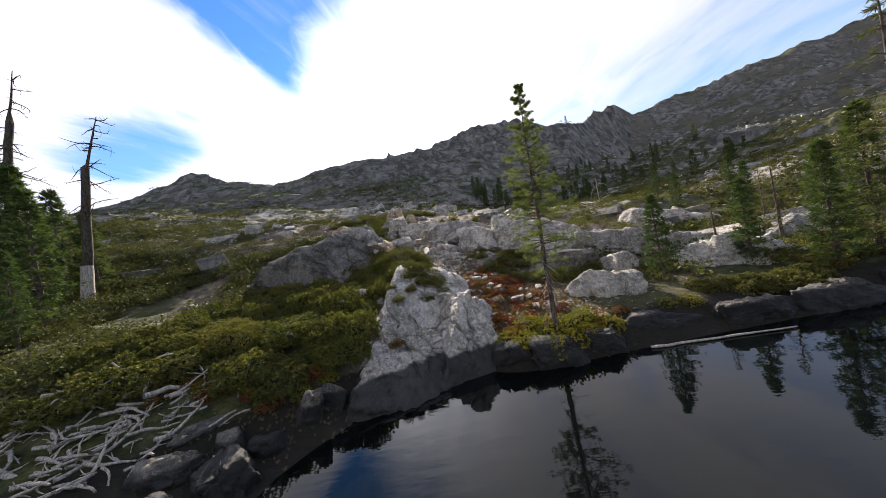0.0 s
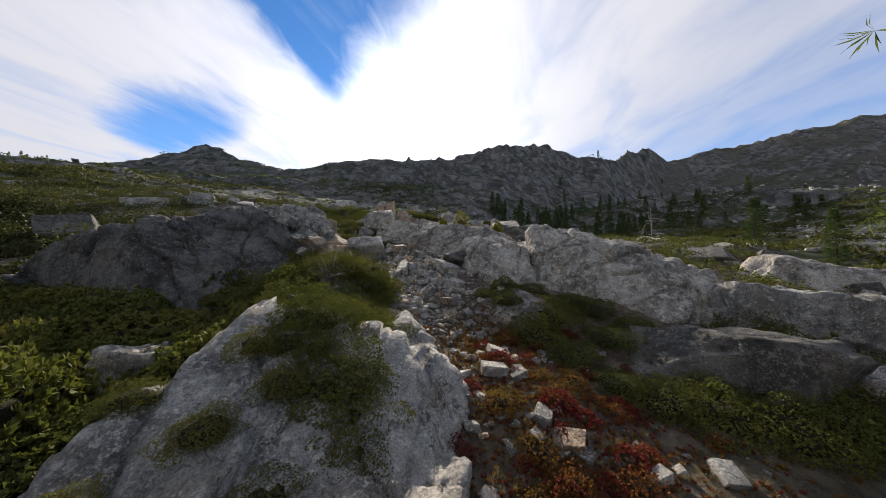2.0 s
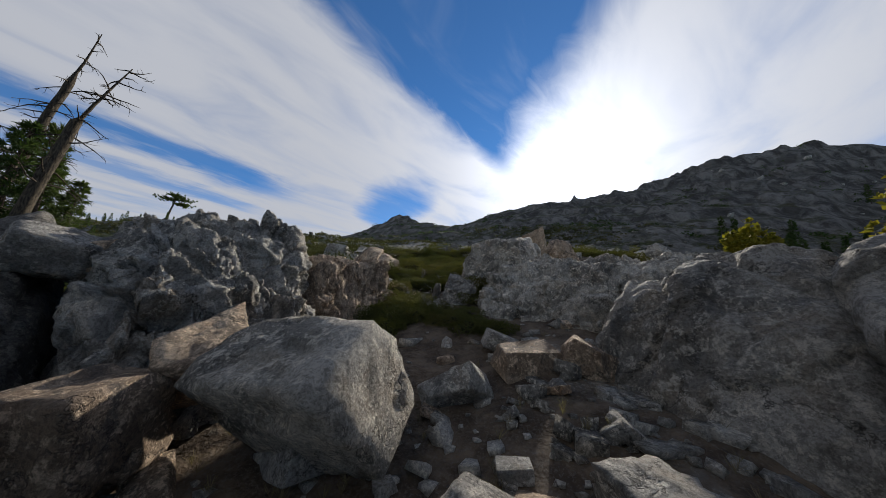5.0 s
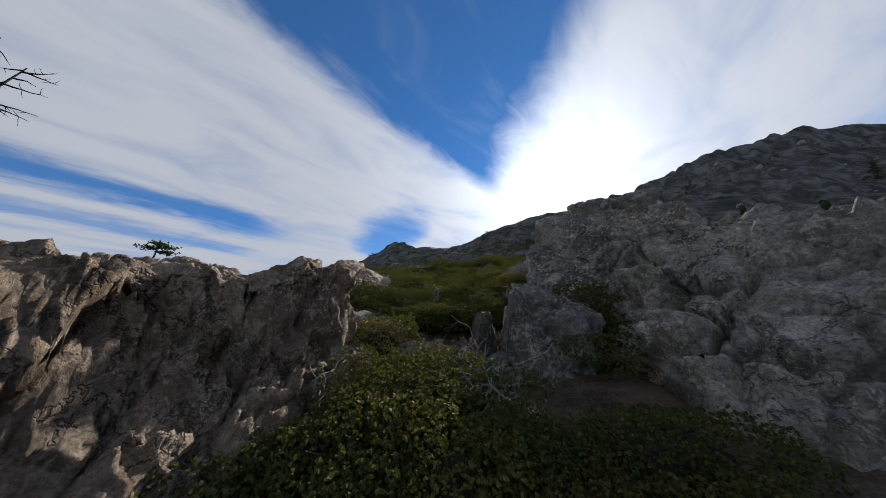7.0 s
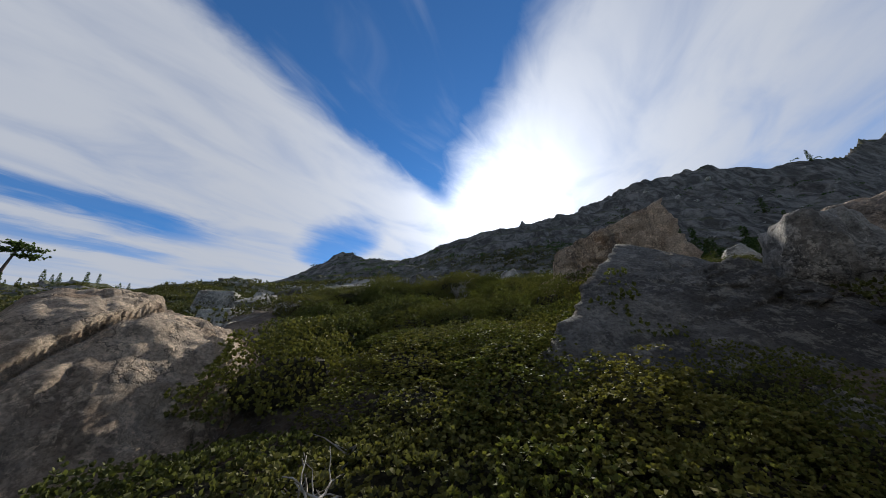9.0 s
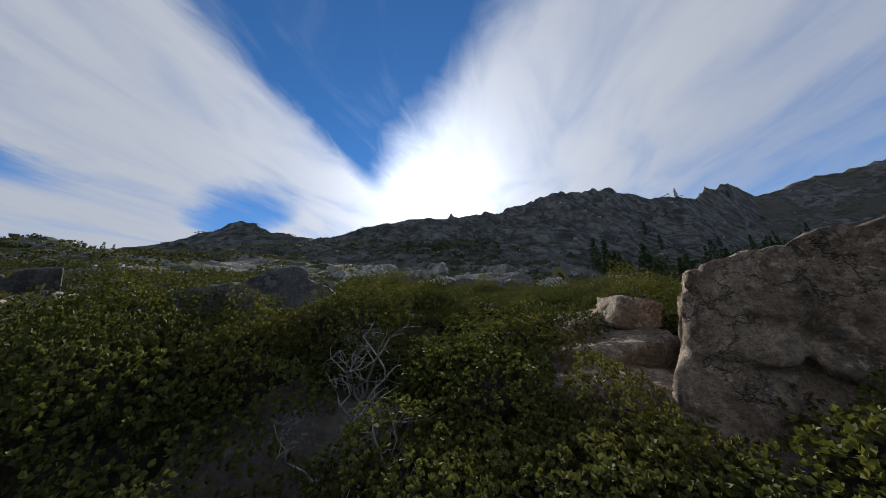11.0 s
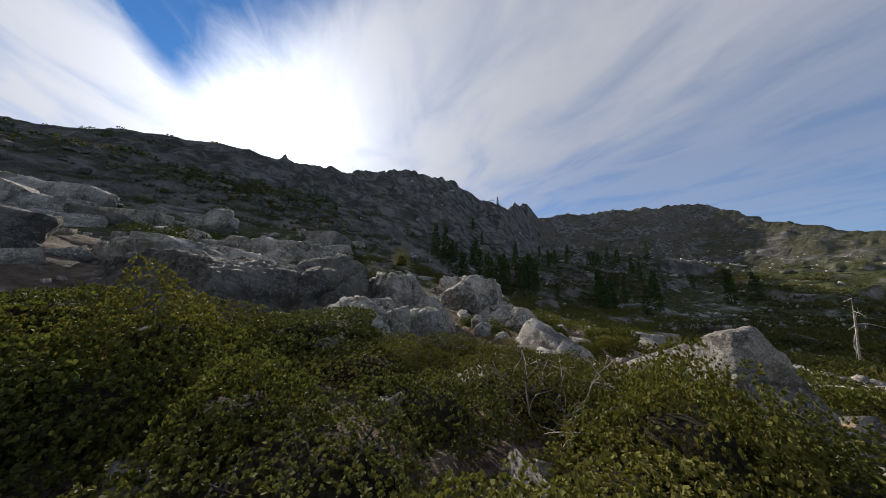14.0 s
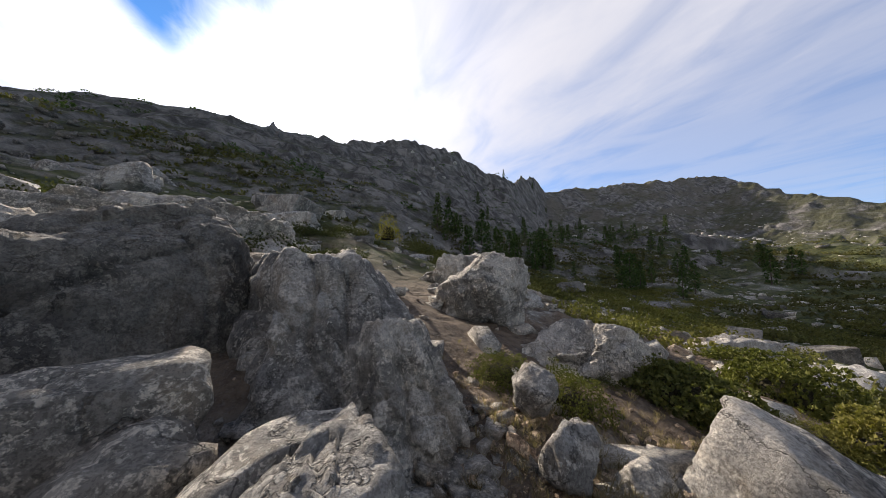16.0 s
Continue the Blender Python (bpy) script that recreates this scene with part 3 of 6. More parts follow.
def rock_body(seed, half, sub=4, cuts=13, sharp=40, rough=0.07, joints=((0.8, 0.04),), jag=1.0, near=0.8):
    rng = np.random.RandomState(seed)
    dirs, faces = ico(sub)
    planes = []
    for _ in range(cuts):
        n = rng.normal(size=3)
        planes.append((n / np.linalg.norm(n), rng.uniform(0.62, 1.0)))
    for a in np.eye(3):
        planes += [(a, rng.uniform(near, near + 0.2)), (-a, rng.uniform(near, near + 0.2))]
    if near < 0.8:
        m = np.linalg.qr(np.eye(3) + 0.35 * rng.normal(size=(3, 3)))[0]
        planes = [(m @ n, d) for n, d in planes]
    r = hull(dirs, planes, sharp)
    half = np.array(half, float)
    p = dirs * r[:, None] * half
    size = half.mean()
    p = weathered(p, dirs, rng, rough * size, [(s * size, d * size) for s, d in joints], 1.4 / size)
    if sub > 3:
        p = blocky(p, dirs, rng, size, 0.9 * size, 0.05 * size * jag)
        p = blocky(p, dirs, rng, size, 0.36 * size, 0.032 * size * jag)
        p = blocky(p, dirs, rng, size, 0.13 * size, 0.013 * size * jag)
        p = p + dirs * (fbm3(p * 9 / size, 4, 0.7) * 0.03 * size)[:, None]
    return p, faces


def rock(name, x, y, top, half, yaw=0, tilt=(0, 0), seed=1, mat=None, sub=4, label="", sharp=40, rough=0.07, joints=((0.8, 0.04),), group="", jag=1.0):
    p, f = rock_body(seed, half, sub, 13, sharp, rough, joints, jag)
    m = np.array(Euler((radians(tilt[0]), radians(tilt[1]), radians(yaw))).to_matrix())
    p = p @ m.T
    p = p - (0, 0, p[:, 2].max())
    ob = new(name, mesh_of(name, p, f, mat or GRANITE))
    ob.location = on_shelf(x, y, top)
    return tagged(ob, label or "weathered grey granite boulder on the slope", "rock", group)


def planed_rock(name, heart, planes, seed, mat, sub, label, sharp=40, rough=0.14, joints=((1.3, 0.10),), ribs=(((0.94, 0.34), 1.35, 0.42), ((0.99, -0.1), 0.8, 0.12)), cells=((2.0, 0.13), (0.8, 0.07), (0.32, 0.035))):
    """A rock enclosed by planes, each a normal and a point on it, seen from a point in its heart."""
    rng = np.random.RandomState(seed)
    dirs, faces = ico(sub)
    heart = np.array(heart, float)
    pl = []
    for n, q in planes:
        n = np.array(n, float)
        n /= np.linalg.norm(n)
        pl.append((n, float(n @ (np.array(q, float) - heart))))
    p = dirs * hull(dirs, pl, sharp)[:, None]
    p = weathered(p, dirs, rng, rough, joints, 0.55)
    # upright ribs with deep clefts between them
    for (nx_, ny_), gap_, deep in ribs:
        s = (p[:, 0] * nx_ + p[:, 1] * ny_ + p[:, 2] * 0.15 + fbm3(p * 0.5 + 9, 3) * 0.9) / gap_
        v_ = np.abs(s - np.round(s)) * 2
        p = p - dirs * (deep * v_ ** 6 * np.clip(p[:, 2] * 0.4 + 0.8, 0.2, 1))[:, None]
    for cell, depth in cells:
        p = blocky(p, dirs, rng, 2.5, cell, depth)
    p = p + dirs * (fbm3(p * 3.5, 5, 0.7) * 0.3 * rough)[:, None]
    ob = new(name, mesh_of(name, p, faces, mat))
    ob.location = on_shelf(*heart)
    return tagged(ob, label, "rock")


planed_rock("rock_outcrop", (-2.2, 15.3, 0.0), [
    ((0.248, -0.464, 0.851), (-3.1, 19.2, 3.9)),
    ((-0.90, -0.15, 0.577), (-3.45, 15.3, 1.95)),
    ((0.05, -0.95, 0.30), (-2.8, 10.9, 0.0)),
    ((0.72, -0.35, 0.60), (0.7, 15.8, 0.7)),
    ((0.95, -0.1, 0.1), (1.5, 16, 0)),
    ((0.1, 0.85, 0.5), (-3, 20.2, 3.5)),
    ((0, 0, -1), (0, 0, -2.2)),
], 5, GRANITE_PALE, 7, "tall pale granite outcrop rising from the lake, cracked and lichen-spotted", 90, 0.10)

OUT = "large cracked granite outcrop on the slope"
SLAB = "broad rounded granite slab with dark water streaks"


def big(x, y, top, half, yaw, tilt, seed, mat, sub, label, jag=1.0):
    return rock("outcrop" if half[0] > 2.2 else "boulder", x, y, top, half, yaw, tilt, seed, mat, sub, label, jag=jag)


big(0.2, 17.7, 2.15, (1.6, 2.0, 1.8), 15, (-10, 8), 21, GRANITE, 6, "split pale granite block beside the outcrop")
big(-0.4, 21.6, 3.2, (1.2, 1.7, 1.2), 30, (0, 0), 22, GRANITE, 5, "cracked granite block above the scree")
big(-6.0, 20.4, 3.0, (1.3, 1.0, 0.9), 70, (0, 10), 23, GRANITE, 5, "grey boulder half hidden in brush")
big(9.0, 22.0, 2.9, (3.0, 1.7, 2.0), -20, (0, 6), 36, GRANITE_DARK, 5, "dark granite ledge beside red shrubs")
big(8.9, 17.1, 1.9, (2.5, 1.2, 2.0), -28, (0, 14), 37, GRANITE, 5, "long grey boulder by the lake shore")
big(12.2, 20.0, 2.2, (1.5, 1.2, 1.4), 15, (0, 0), 38, GRANITE, 5, "grey boulder by the lake shore")
big(18.7, 18.7, 2.3, (5.6, 1.9, 2.6), -6, (-12, 6), 39, GRANITE_PALE, 6, SLAB)
big(16.3, 23.4, 4.0, (6.0, 2.6, 2.4), -12, (-10, 5), 40, GRANITE_PALE, 6, SLAB)
big(28.2, 22.4, 2.4, (5.0, 2.4, 2.2), 5, (-10, 0), 41, GRANITE_PALE, 5, SLAB)
big(24.5, 31.0, 5.2, (5.0, 2.2, 1.9), -15, (-10, 5), 42, GRANITE, 5, SLAB)
big(-1.2, 36.6, 7.5, (1.1, 0.9, 0.9), 10, (0, 0), 46, GRANITE, 5, "granite block in the gully")
big(-4.7, 42.6, 10.2, (0.7, 0.8, 1.3), 20, (0, 0), 47, GRANITE, 5, "upright grey granite block in brush")
big(-3.3, 43.0, 10.5, (0.9, 0.8, 1.5), -15, (0, 0), 48, GRANITE_TAN, 5, "upright tan granite block in brush")
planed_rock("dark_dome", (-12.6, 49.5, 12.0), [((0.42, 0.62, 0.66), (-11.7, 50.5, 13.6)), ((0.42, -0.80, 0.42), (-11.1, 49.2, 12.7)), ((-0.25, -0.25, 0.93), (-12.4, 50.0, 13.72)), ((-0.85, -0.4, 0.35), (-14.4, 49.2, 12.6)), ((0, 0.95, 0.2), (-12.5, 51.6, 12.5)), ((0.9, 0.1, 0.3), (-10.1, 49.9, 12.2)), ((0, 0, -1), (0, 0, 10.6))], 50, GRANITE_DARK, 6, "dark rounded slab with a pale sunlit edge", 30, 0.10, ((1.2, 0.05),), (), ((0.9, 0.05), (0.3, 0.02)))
planed_rock("tan_block", (-4.5, 48.6, 12.3), [((-0.80, 0.50, 0.30), (-5.35, 48.7, 12.7)), ((-0.10, 0.14, 0.97), (-5.0, 48.6, 12.95)), ((-0.25, 0.96, 0.1), (-5.3, 49.1, 12.6)), ((-0.5, -0.85, 0.1), (-5.4, 47.7, 12.6)), ((0.95, 0.2, 0.1), (-3.3, 48.6, 12)), ((0, 0, -1), (0, 0, 10.6))], 51, GRANITE_TAN, 6, "tall sunlit tan granite block with dark cracks", 110, 0.08, ((0.7, 0.05),), (), ((0.9, 0.07), (0.35, 0.02)))
planed_rock("wedge_boulder", (3.8, 58.7, 13.2), [((-0.10, 0.455, 0.88), (2.95, 58.15, 14.4)), ((-0.93, 0.03, 0.31), (2.75, 58.6, 14.1)), ((-0.45, -0.85, 0.25), (3.0, 57.9, 13.8)), ((0.78, -0.42, 0.46), (3.55, 57.8, 13.95)), ((0.8, 0.55, 0.2), (5.2, 59.6, 13.2)), ((-0.2, 0.95, 0.1), (2.8, 61.0, 12.8)), ((0, 0, -1), (0, 0, 11.8))], 54, GRANITE, 6, "big angular wedge of granite with a pale sloping top", 130, 0.07, ((1.1, 0.04),), (), ((0.9, 0.05), (0.3, 0.018)))
big(4.9, 73.7, 16.6, (3.3, 1.7, 2.4), -8, (-8, 4), 59, GRANITE, 6, OUT)
big(2.1, 69.2, 16.2, (1.3, 1.1, 1.4), 10, (0, 0), 60, GRANITE, 5, OUT)
big(2.9, 65.6, 14.6, (1.9, 0.9, 1.2), -18, (0, 12), 61, GRANITE, 6, SLAB)
big(-9.3, 70.0, 16.9, (4.2, 2.4, 2.0), 15, (-8, 0), 62, GRANITE, 6, SLAB)
big(-7.4, 76.3, 18.3, (4.6, 2.4, 2.0), 8, (-10, 0), 63, GRANITE, 6, SLAB)
big(-15.5, 66.5, 17.3, (3.5, 2.2, 2.2), 20, (0, 0), 64, GRANITE_DARK, 5, OUT)
big(15.3, 68.5, 12.8, (3.0, 1.2, 1.2), -10, (0, 6), 65, GRANITE, 5, SLAB)
big(23.3, 74.5, 12.0, (4.0, 1.5, 1.3), -5, (0, 4), 66, GRANITE, 5, SLAB)
big(40.7, 80.5, 10.6, (4.5, 2.0, 1.6), 0, (0, 0), 67, GRANITE, 5, SLAB)

planed_rock("outcrop", (1.0, 14.9, 0.2), [((0.25, -0.75, 0.62), (0.9, 13.9, 0.9)), ((-0.8, -0.2, 0.55), (0.0, 15.0, 1.2)), ((0.8, -0.25, 0.5), (2.1, 14.8, 0.6)), ((0.1, 0.4, 0.9), (0.9, 15.6, 1.9)), ((0.2, 0.95, 0.1), (1, 16.6, 1)), ((0, 0, -1), (0, 0, -1.5))], 121, GRANITE_PALE, 6, "split pale granite ribs beside the tall outcrop", 90, 0.08, ((0.9, 0.05),), (((0.9, 0.4), 0.62, 0.26),), ((0.8, 0.05), (0.3, 0.025)))



# ---- long broken walls of rock ----
def cliff(name, rows, profile, seed, mat, label, jag=1.0, step=0.085, rough=0.25, cells=(1.7, 0.7, 0.28)):
    """A wall between a crest (x, y, height) and its foot (x, y), with ledges after the profile (way up, height)."""
    rng = np.random.RandomState(seed)
    rows = np.array(rows, float)
    rows[:, 3], rows[:, 4] = on_shelf(rows[:, 3], rows[:, 4])[:2]
    rows[:, 0], rows[:, 1], rows[:, 2] = on_shelf(rows[:, 0], rows[:, 1], rows[:, 2])
    run = np.concatenate([[0], np.cumsum(np.linalg.norm(np.diff(rows[:, :2], axis=0), axis=1))])
    u = np.arange(0, run[-1], step)
    col = np.stack([np.interp(u, run, rows[:, k]) for k in range(5)], -1)
    reach = int(0.5 / step)
    k = np.hanning(2 * reach + 3)
    k /= k.sum()
    for i in range(5):
        col[:, i] = np.convolve(np.pad(col[:, i], reach + 1, mode="edge"), k, "valid")
    pr = np.array(profile, float)
    depth = np.linalg.norm(col[:, :2] - col[:, 3:], axis=1).mean()
    s = np.linspace(0, pr[-1, 0], int((pr[-1, 0] * depth + 2.5) / step))
    foot = land(col[:, 3], col[:, 4]) - 0.5
    U, S = np.meshgrid(u, s)
    wav = S + 0.16 * np.clip(S * 3, 0, 1) * fbm(U * 0.7 + seed, S * 2.0 + 3, 3) * jag
    h = np.interp(wav, pr[:, 0], pr[:, 1])
    end = sstep(U, -0.1, 1.1) * sstep(run[-1] - U, -0.1, 1.1)
    rise = (col[:, 2] - foot)[None] * (1 + 0.10 * fbm(U * 1.3 + 7, S * 0 + seed, 3) * jag) * end
    P = np.stack([col[None, :, 3] + (col[:, 0] - col[:, 3])[None] * S, col[None, :, 4] + (col[:, 1] - col[:, 4])[None] * S, foot[None] + rise * h], -1)
    n = np.cross(np.gradient(P, axis=1), np.gradient(P, axis=0))
    n = n / (np.linalg.norm(n, axis=2, keepdims=True) + 1e-9)
    n = n * np.sign((n * (np.stack([col[:, 3] - col[:, 0], col[:, 4] - col[:, 1], 0 * u + depth], -1))[None]).sum(2, keepdims=True))
    for _ in range(int(3 + 6 * (0.04 / step) ** 2)):
        q = np.pad(n, ((1, 1), (1, 1), (0, 0)), mode="edge")
        n = (q[:-2, 1:-1] + q[2:, 1:-1] + q[1:-1, :-2] + q[1:-1, 2:] + n) / 5
    p, d = P.reshape(-1, 3), n.reshape(-1, 3)
    d = d / (np.linalg.norm(d, axis=1, keepdims=True) + 1e-9)
    p = p + d * (fbm3(p * 0.6 + rng.rand(3) * 50, 5, 0.55) * rough)[:, None]
    if jag > 0.6:
        for gap_, deep in ((1.1, 0.20 * jag), (0.5, 0.10 * jag)):
            m = np.array((rng.normal() * 0.3, rng.normal() * 0.3, 1.0))
            s_ = (p @ m + fbm3(p * 0.55 + 3, 4) * gap_ * 1.1) / gap_
            cell_ = np.floor(s_)
            p = p + d * (np.modf(np.sin(cell_ * 12.9898 + seed) * 43758.5)[0] * deep - deep * np.exp(-((s_ - cell_) / 0.07) ** 2))[:, None]
    for cell in cells:
        p = blocky(p, d, rng, 2.5, cell, cell * 0.12 * jag)
    p = p + d * (fbm3(p * 4, 3, 0.7) * 0.05)[:, None]
    ny, nx = U.shape
    idx = np.arange(nx * ny).reshape(ny, nx)
    q = np.stack([idx[:-1, :-1], idx[:-1, 1:], idx[1:, 1:], idx[1:, :-1]], -1).reshape(-1, 4)
    return tagged(new(name, mesh_of(name, p, q, mat)), label, "rock")


STEEP = ((0, 0), (0.10, 0.42), (0.24, 0.54), (0.34, 0.90), (0.6, 0.97), (1, 1), (1.5, 0.95), (2.6, 0.8), (3.4, 0))
DOME = ((0, 0), (0.12, 0.30), (0.35, 0.62), (0.65, 0.88), (1, 1), (1.4, 0.98), (2.0, 0.8), (2.5, 0))
SLOPE = ((0, 0), (0.08, 0.16), (0.5, 0.60), (0.85, 0.93), (1, 1), (1.2, 0.97), (1.9, 0.75), (2.4, 0))
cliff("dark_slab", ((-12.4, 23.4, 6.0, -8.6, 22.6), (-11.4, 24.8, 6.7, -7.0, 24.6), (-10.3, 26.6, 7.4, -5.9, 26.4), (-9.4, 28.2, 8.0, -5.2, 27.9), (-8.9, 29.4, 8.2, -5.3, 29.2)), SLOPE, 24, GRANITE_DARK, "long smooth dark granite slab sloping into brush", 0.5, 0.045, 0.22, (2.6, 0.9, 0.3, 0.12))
cliff("crag", ((-9.0, 28.6, 8.1, -4.9, 28.2), (-8.7, 29.4, 8.45, -4.7, 29.0), (-8.4, 30.2, 8.4, -4.9, 29.8), (-8.1, 31.1, 8.55, -5.3, 30.7), (-7.7, 32.0, 8.35, -5.7, 31.5), (-7.4, 33.0, 8.1, -6.3, 32.5)), ((0, 0), (0.05, 0.22), (0.16, 0.30), (0.28, 0.55), (0.42, 0.62), (0.58, 0.84), (0.8, 0.93), (1, 1), (1.25, 0.97), (1.9, 0.7), (2.4, 0)), 27, GRANITE_PALE, "jagged granite crag with a pale ribbed rim", 1.05, 0.026, 0.24, (1.3, 0.55, 0.22, 0.09))
cliff("brown_cliff", ((-9.2, 31.5, 8.0, -6.3, 31.8), (-8.5, 33.0, 7.95, -6.6, 33.0), (-8.2, 34.0, 8.2, -6.9, 33.8), (-7.9, 34.8, 8.35, -7.0, 34.6), (-7.9, 35.5, 8.35, -7.2, 35.3), (-8.1, 36.5, 7.9, -7.5, 36.3)), STEEP, 26, GRANITE_TAN, "brown-stained cliff of broken granite", 0.70, 0.022, 0.12, (1.1, 0.5, 0.22, 0.09))
cliff("slab_dome", ((-1.5, 35.0, 7.0, -1.9, 33.6), (0.0, 34.1, 7.5, -0.7, 32.9), (0.9, 33.5, 7.6, 0.2, 32.2), (2.1, 32.9, 7.4, 1.3, 31.3), (3.7, 31.8, 7.0, 2.6, 30.2), (5.4, 30.8, 6.6, 4.0, 29.0)), DOME, 33, GRANITE, "broad smooth granite slab with long cracks", 0.4, 0.042, 0.22, (3.0, 1.0, 0.3))
cliff("slab_dome", ((1.5, 31.6, 6.3, 1.9, 28.9), (2.6, 30.6, 6.4, 2.4, 27.6), (3.6, 29.8, 6.25, 3.1, 26.9), (4.8, 29.0, 5.9, 4.2, 26.2), (6.2, 28.2, 5.4, 5.8, 25.6)), DOME, 34, GRANITE, "smooth sloping granite slab split by a crack", 0.35, 0.040, 0.2, (2.6, 1.0, 0.3))
cliff("slab_dome", ((5.4, 31.2, 6.7, 4.6, 27.8), (7.2, 30.2, 6.95, 6.2, 26.6), (9.0, 29.0, 6.3, 8.0, 25.4), (11.0, 27.7, 5.4, 9.8, 24.4), (14.0, 26.5, 4.2, 12.4, 23.4)), DOME, 35, GRANITE, SLAB, 0.5, 0.05, 0.35, (3.0, 1.0, 0.35))
cliff("rock_wall", ((-5.5, 38.7, 9.2, -5.5, 37.3), (-4.8, 38.5, 9.05, -4.9, 36.6), (-4.0, 38.8, 8.95, -4.4, 35.4), (-2.7, 38.6, 8.6, -3.2, 35.3), (-1.5, 38.4, 8.5, -1.6, 35.2), (0.5, 38.6, 8.6, 0.4, 35.6), (3.2, 39.2, 8.7, 3.0, 36.4)), DOME, 43, GRANITE, "steep grey granite wall spotted with lichen", 0.8, 0.036, 0.3, (1.5, 0.6, 0.25, 0.1))
planed_rock("buttress", (-4.9, 38.8, 8.2), [((-0.95, 0.30, 0.10), (-6.02, 38.5, 9.0)), ((-0.12, -0.97, 0.2), (-5.6, 38.2, 8.9)), ((0.05, -0.3, 0.95), (-5.6, 38.6, 9.5)), ((-0.5, 0.85, 0.1), (-5.6, 40.2, 9)), ((0.95, 0, 0.3), (-3.9, 38.8, 9)), ((0, 0, -1), (0, 0, 6.5))], 45, GRANITE, 7, "dark granite buttress with a pale sunlit edge", 130, 0.07, ((0.8, 0.05),), (((0.2, 0.97), 0.55, 0.08),), ((0.9, 0.06), (0.35, 0.03), (0.12, 0.012)))
planed_rock("ramp_slab", (-5.6, 42.2, 9.2), [((0.15, -0.60, 0.80), (-6.9, 42.4, 10.05)), ((-0.92, 0.28, 0.25), (-7.05, 42.0, 10.2)), ((-0.1, 0.9, 0.4), (-6.0, 43.4, 10.3)), ((0.45, -0.35, 0.82), (-6.2, 42.2, 10.0)), ((0.9, -0.1, 0.4), (-5.2, 42.0, 9.6)), ((0, -1, 0.1), (-6, 40.2, 9)), ((0, 0, -1), (0, 0, 7.6))], 145, GRANITE_DARK, 6, "dark sloping slab with a pale streaked edge", 110, 0.08, ((0.9, 0.05),), (), ((0.9, 0.05), (0.35, 0.025), (0.13, 0.012)))
big(-5.8, 36.95, 8.0, (0.7, 0.7, 1.1), 20, (0, 10), 147, GRANITE, 6, "grey granite block at the foot of the wall")
big(-6.6, 36.9, 7.65, (0.2, 0.24, 0.6), 30, (0, 0), 146, GRANITE_DARK, 5, "small upright block in the gully")
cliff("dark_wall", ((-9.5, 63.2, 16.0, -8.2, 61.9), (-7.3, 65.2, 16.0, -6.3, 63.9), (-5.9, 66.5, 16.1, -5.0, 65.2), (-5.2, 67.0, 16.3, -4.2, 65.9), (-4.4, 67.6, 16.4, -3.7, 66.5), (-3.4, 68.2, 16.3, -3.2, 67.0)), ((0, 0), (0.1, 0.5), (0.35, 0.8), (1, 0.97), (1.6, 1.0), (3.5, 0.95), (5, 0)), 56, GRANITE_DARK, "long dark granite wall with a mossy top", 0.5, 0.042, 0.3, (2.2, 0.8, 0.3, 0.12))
planed_rock("steep_slab", (-2.4, 66.2, 14.2), [((0.15, -0.80, 0.58), (-2.6, 65.5, 15.1)), ((-0.85, -0.35, 0.40), (-3.3, 66.0, 15.0)), ((0.75, -0.30, 0.58), (-1.7, 66.0, 15.2)), ((0, 0.1, 0.99), (-2.6, 66.2, 15.75)), ((0, 1, 0.1), (-2.4, 67.6, 15)), ((0, 0, -1), (0, 0, 12.4))], 57, GRANITE, 6, "steep cracked granite slab above fallen boulders", 60, 0.10, ((0.8, 0.06),), (((0.95, 0.2), 0.6, 0.16),), ((0.9, 0.07), (0.35, 0.03), (0.13, 0.012)))
planed_rock("steep_slab", (-1.55, 65.1, 13.6), [((0.10, -0.86, 0.50), (-1.6, 64.5, 14.2)), ((-0.80, -0.45, 0.40), (-2.2, 64.9, 14.3)), ((0.88, -0.25, 0.40), (-0.95, 65.0, 14.1)), ((-0.1, 0.35, 0.93), (-1.6, 65.1, 15.0)), ((0, 1, 0.1), (-1.6, 66.4, 14)), ((0, 0, -1), (0, 0, 12.2))], 58, GRANITE, 6, "leaning granite pillar with dark lichen beside gravel", 60, 0.08, ((0.6, 0.05),), (((0.9, 0.3), 0.5, 0.10),), ((0.8, 0.06), (0.3, 0.025), (0.11, 0.01)))
cliff("tan_slab", ((-12.6, 37.6, 9.2, -11.5, 37.2), (-12.4, 38.4, 9.85, -10.8, 37.9), (-12.3, 39.3, 9.95, -10.5, 38.5), (-11.8, 40.2, 9.6, -10.4, 39.2), (-11.0, 40.9, 9.2, -10.4, 39.9)), DOME, 32, GRANITE_TAN, "smooth tan granite slab with thin cracks", 0.3, 0.04, 0.15, (2.4, 0.8, 0.2))


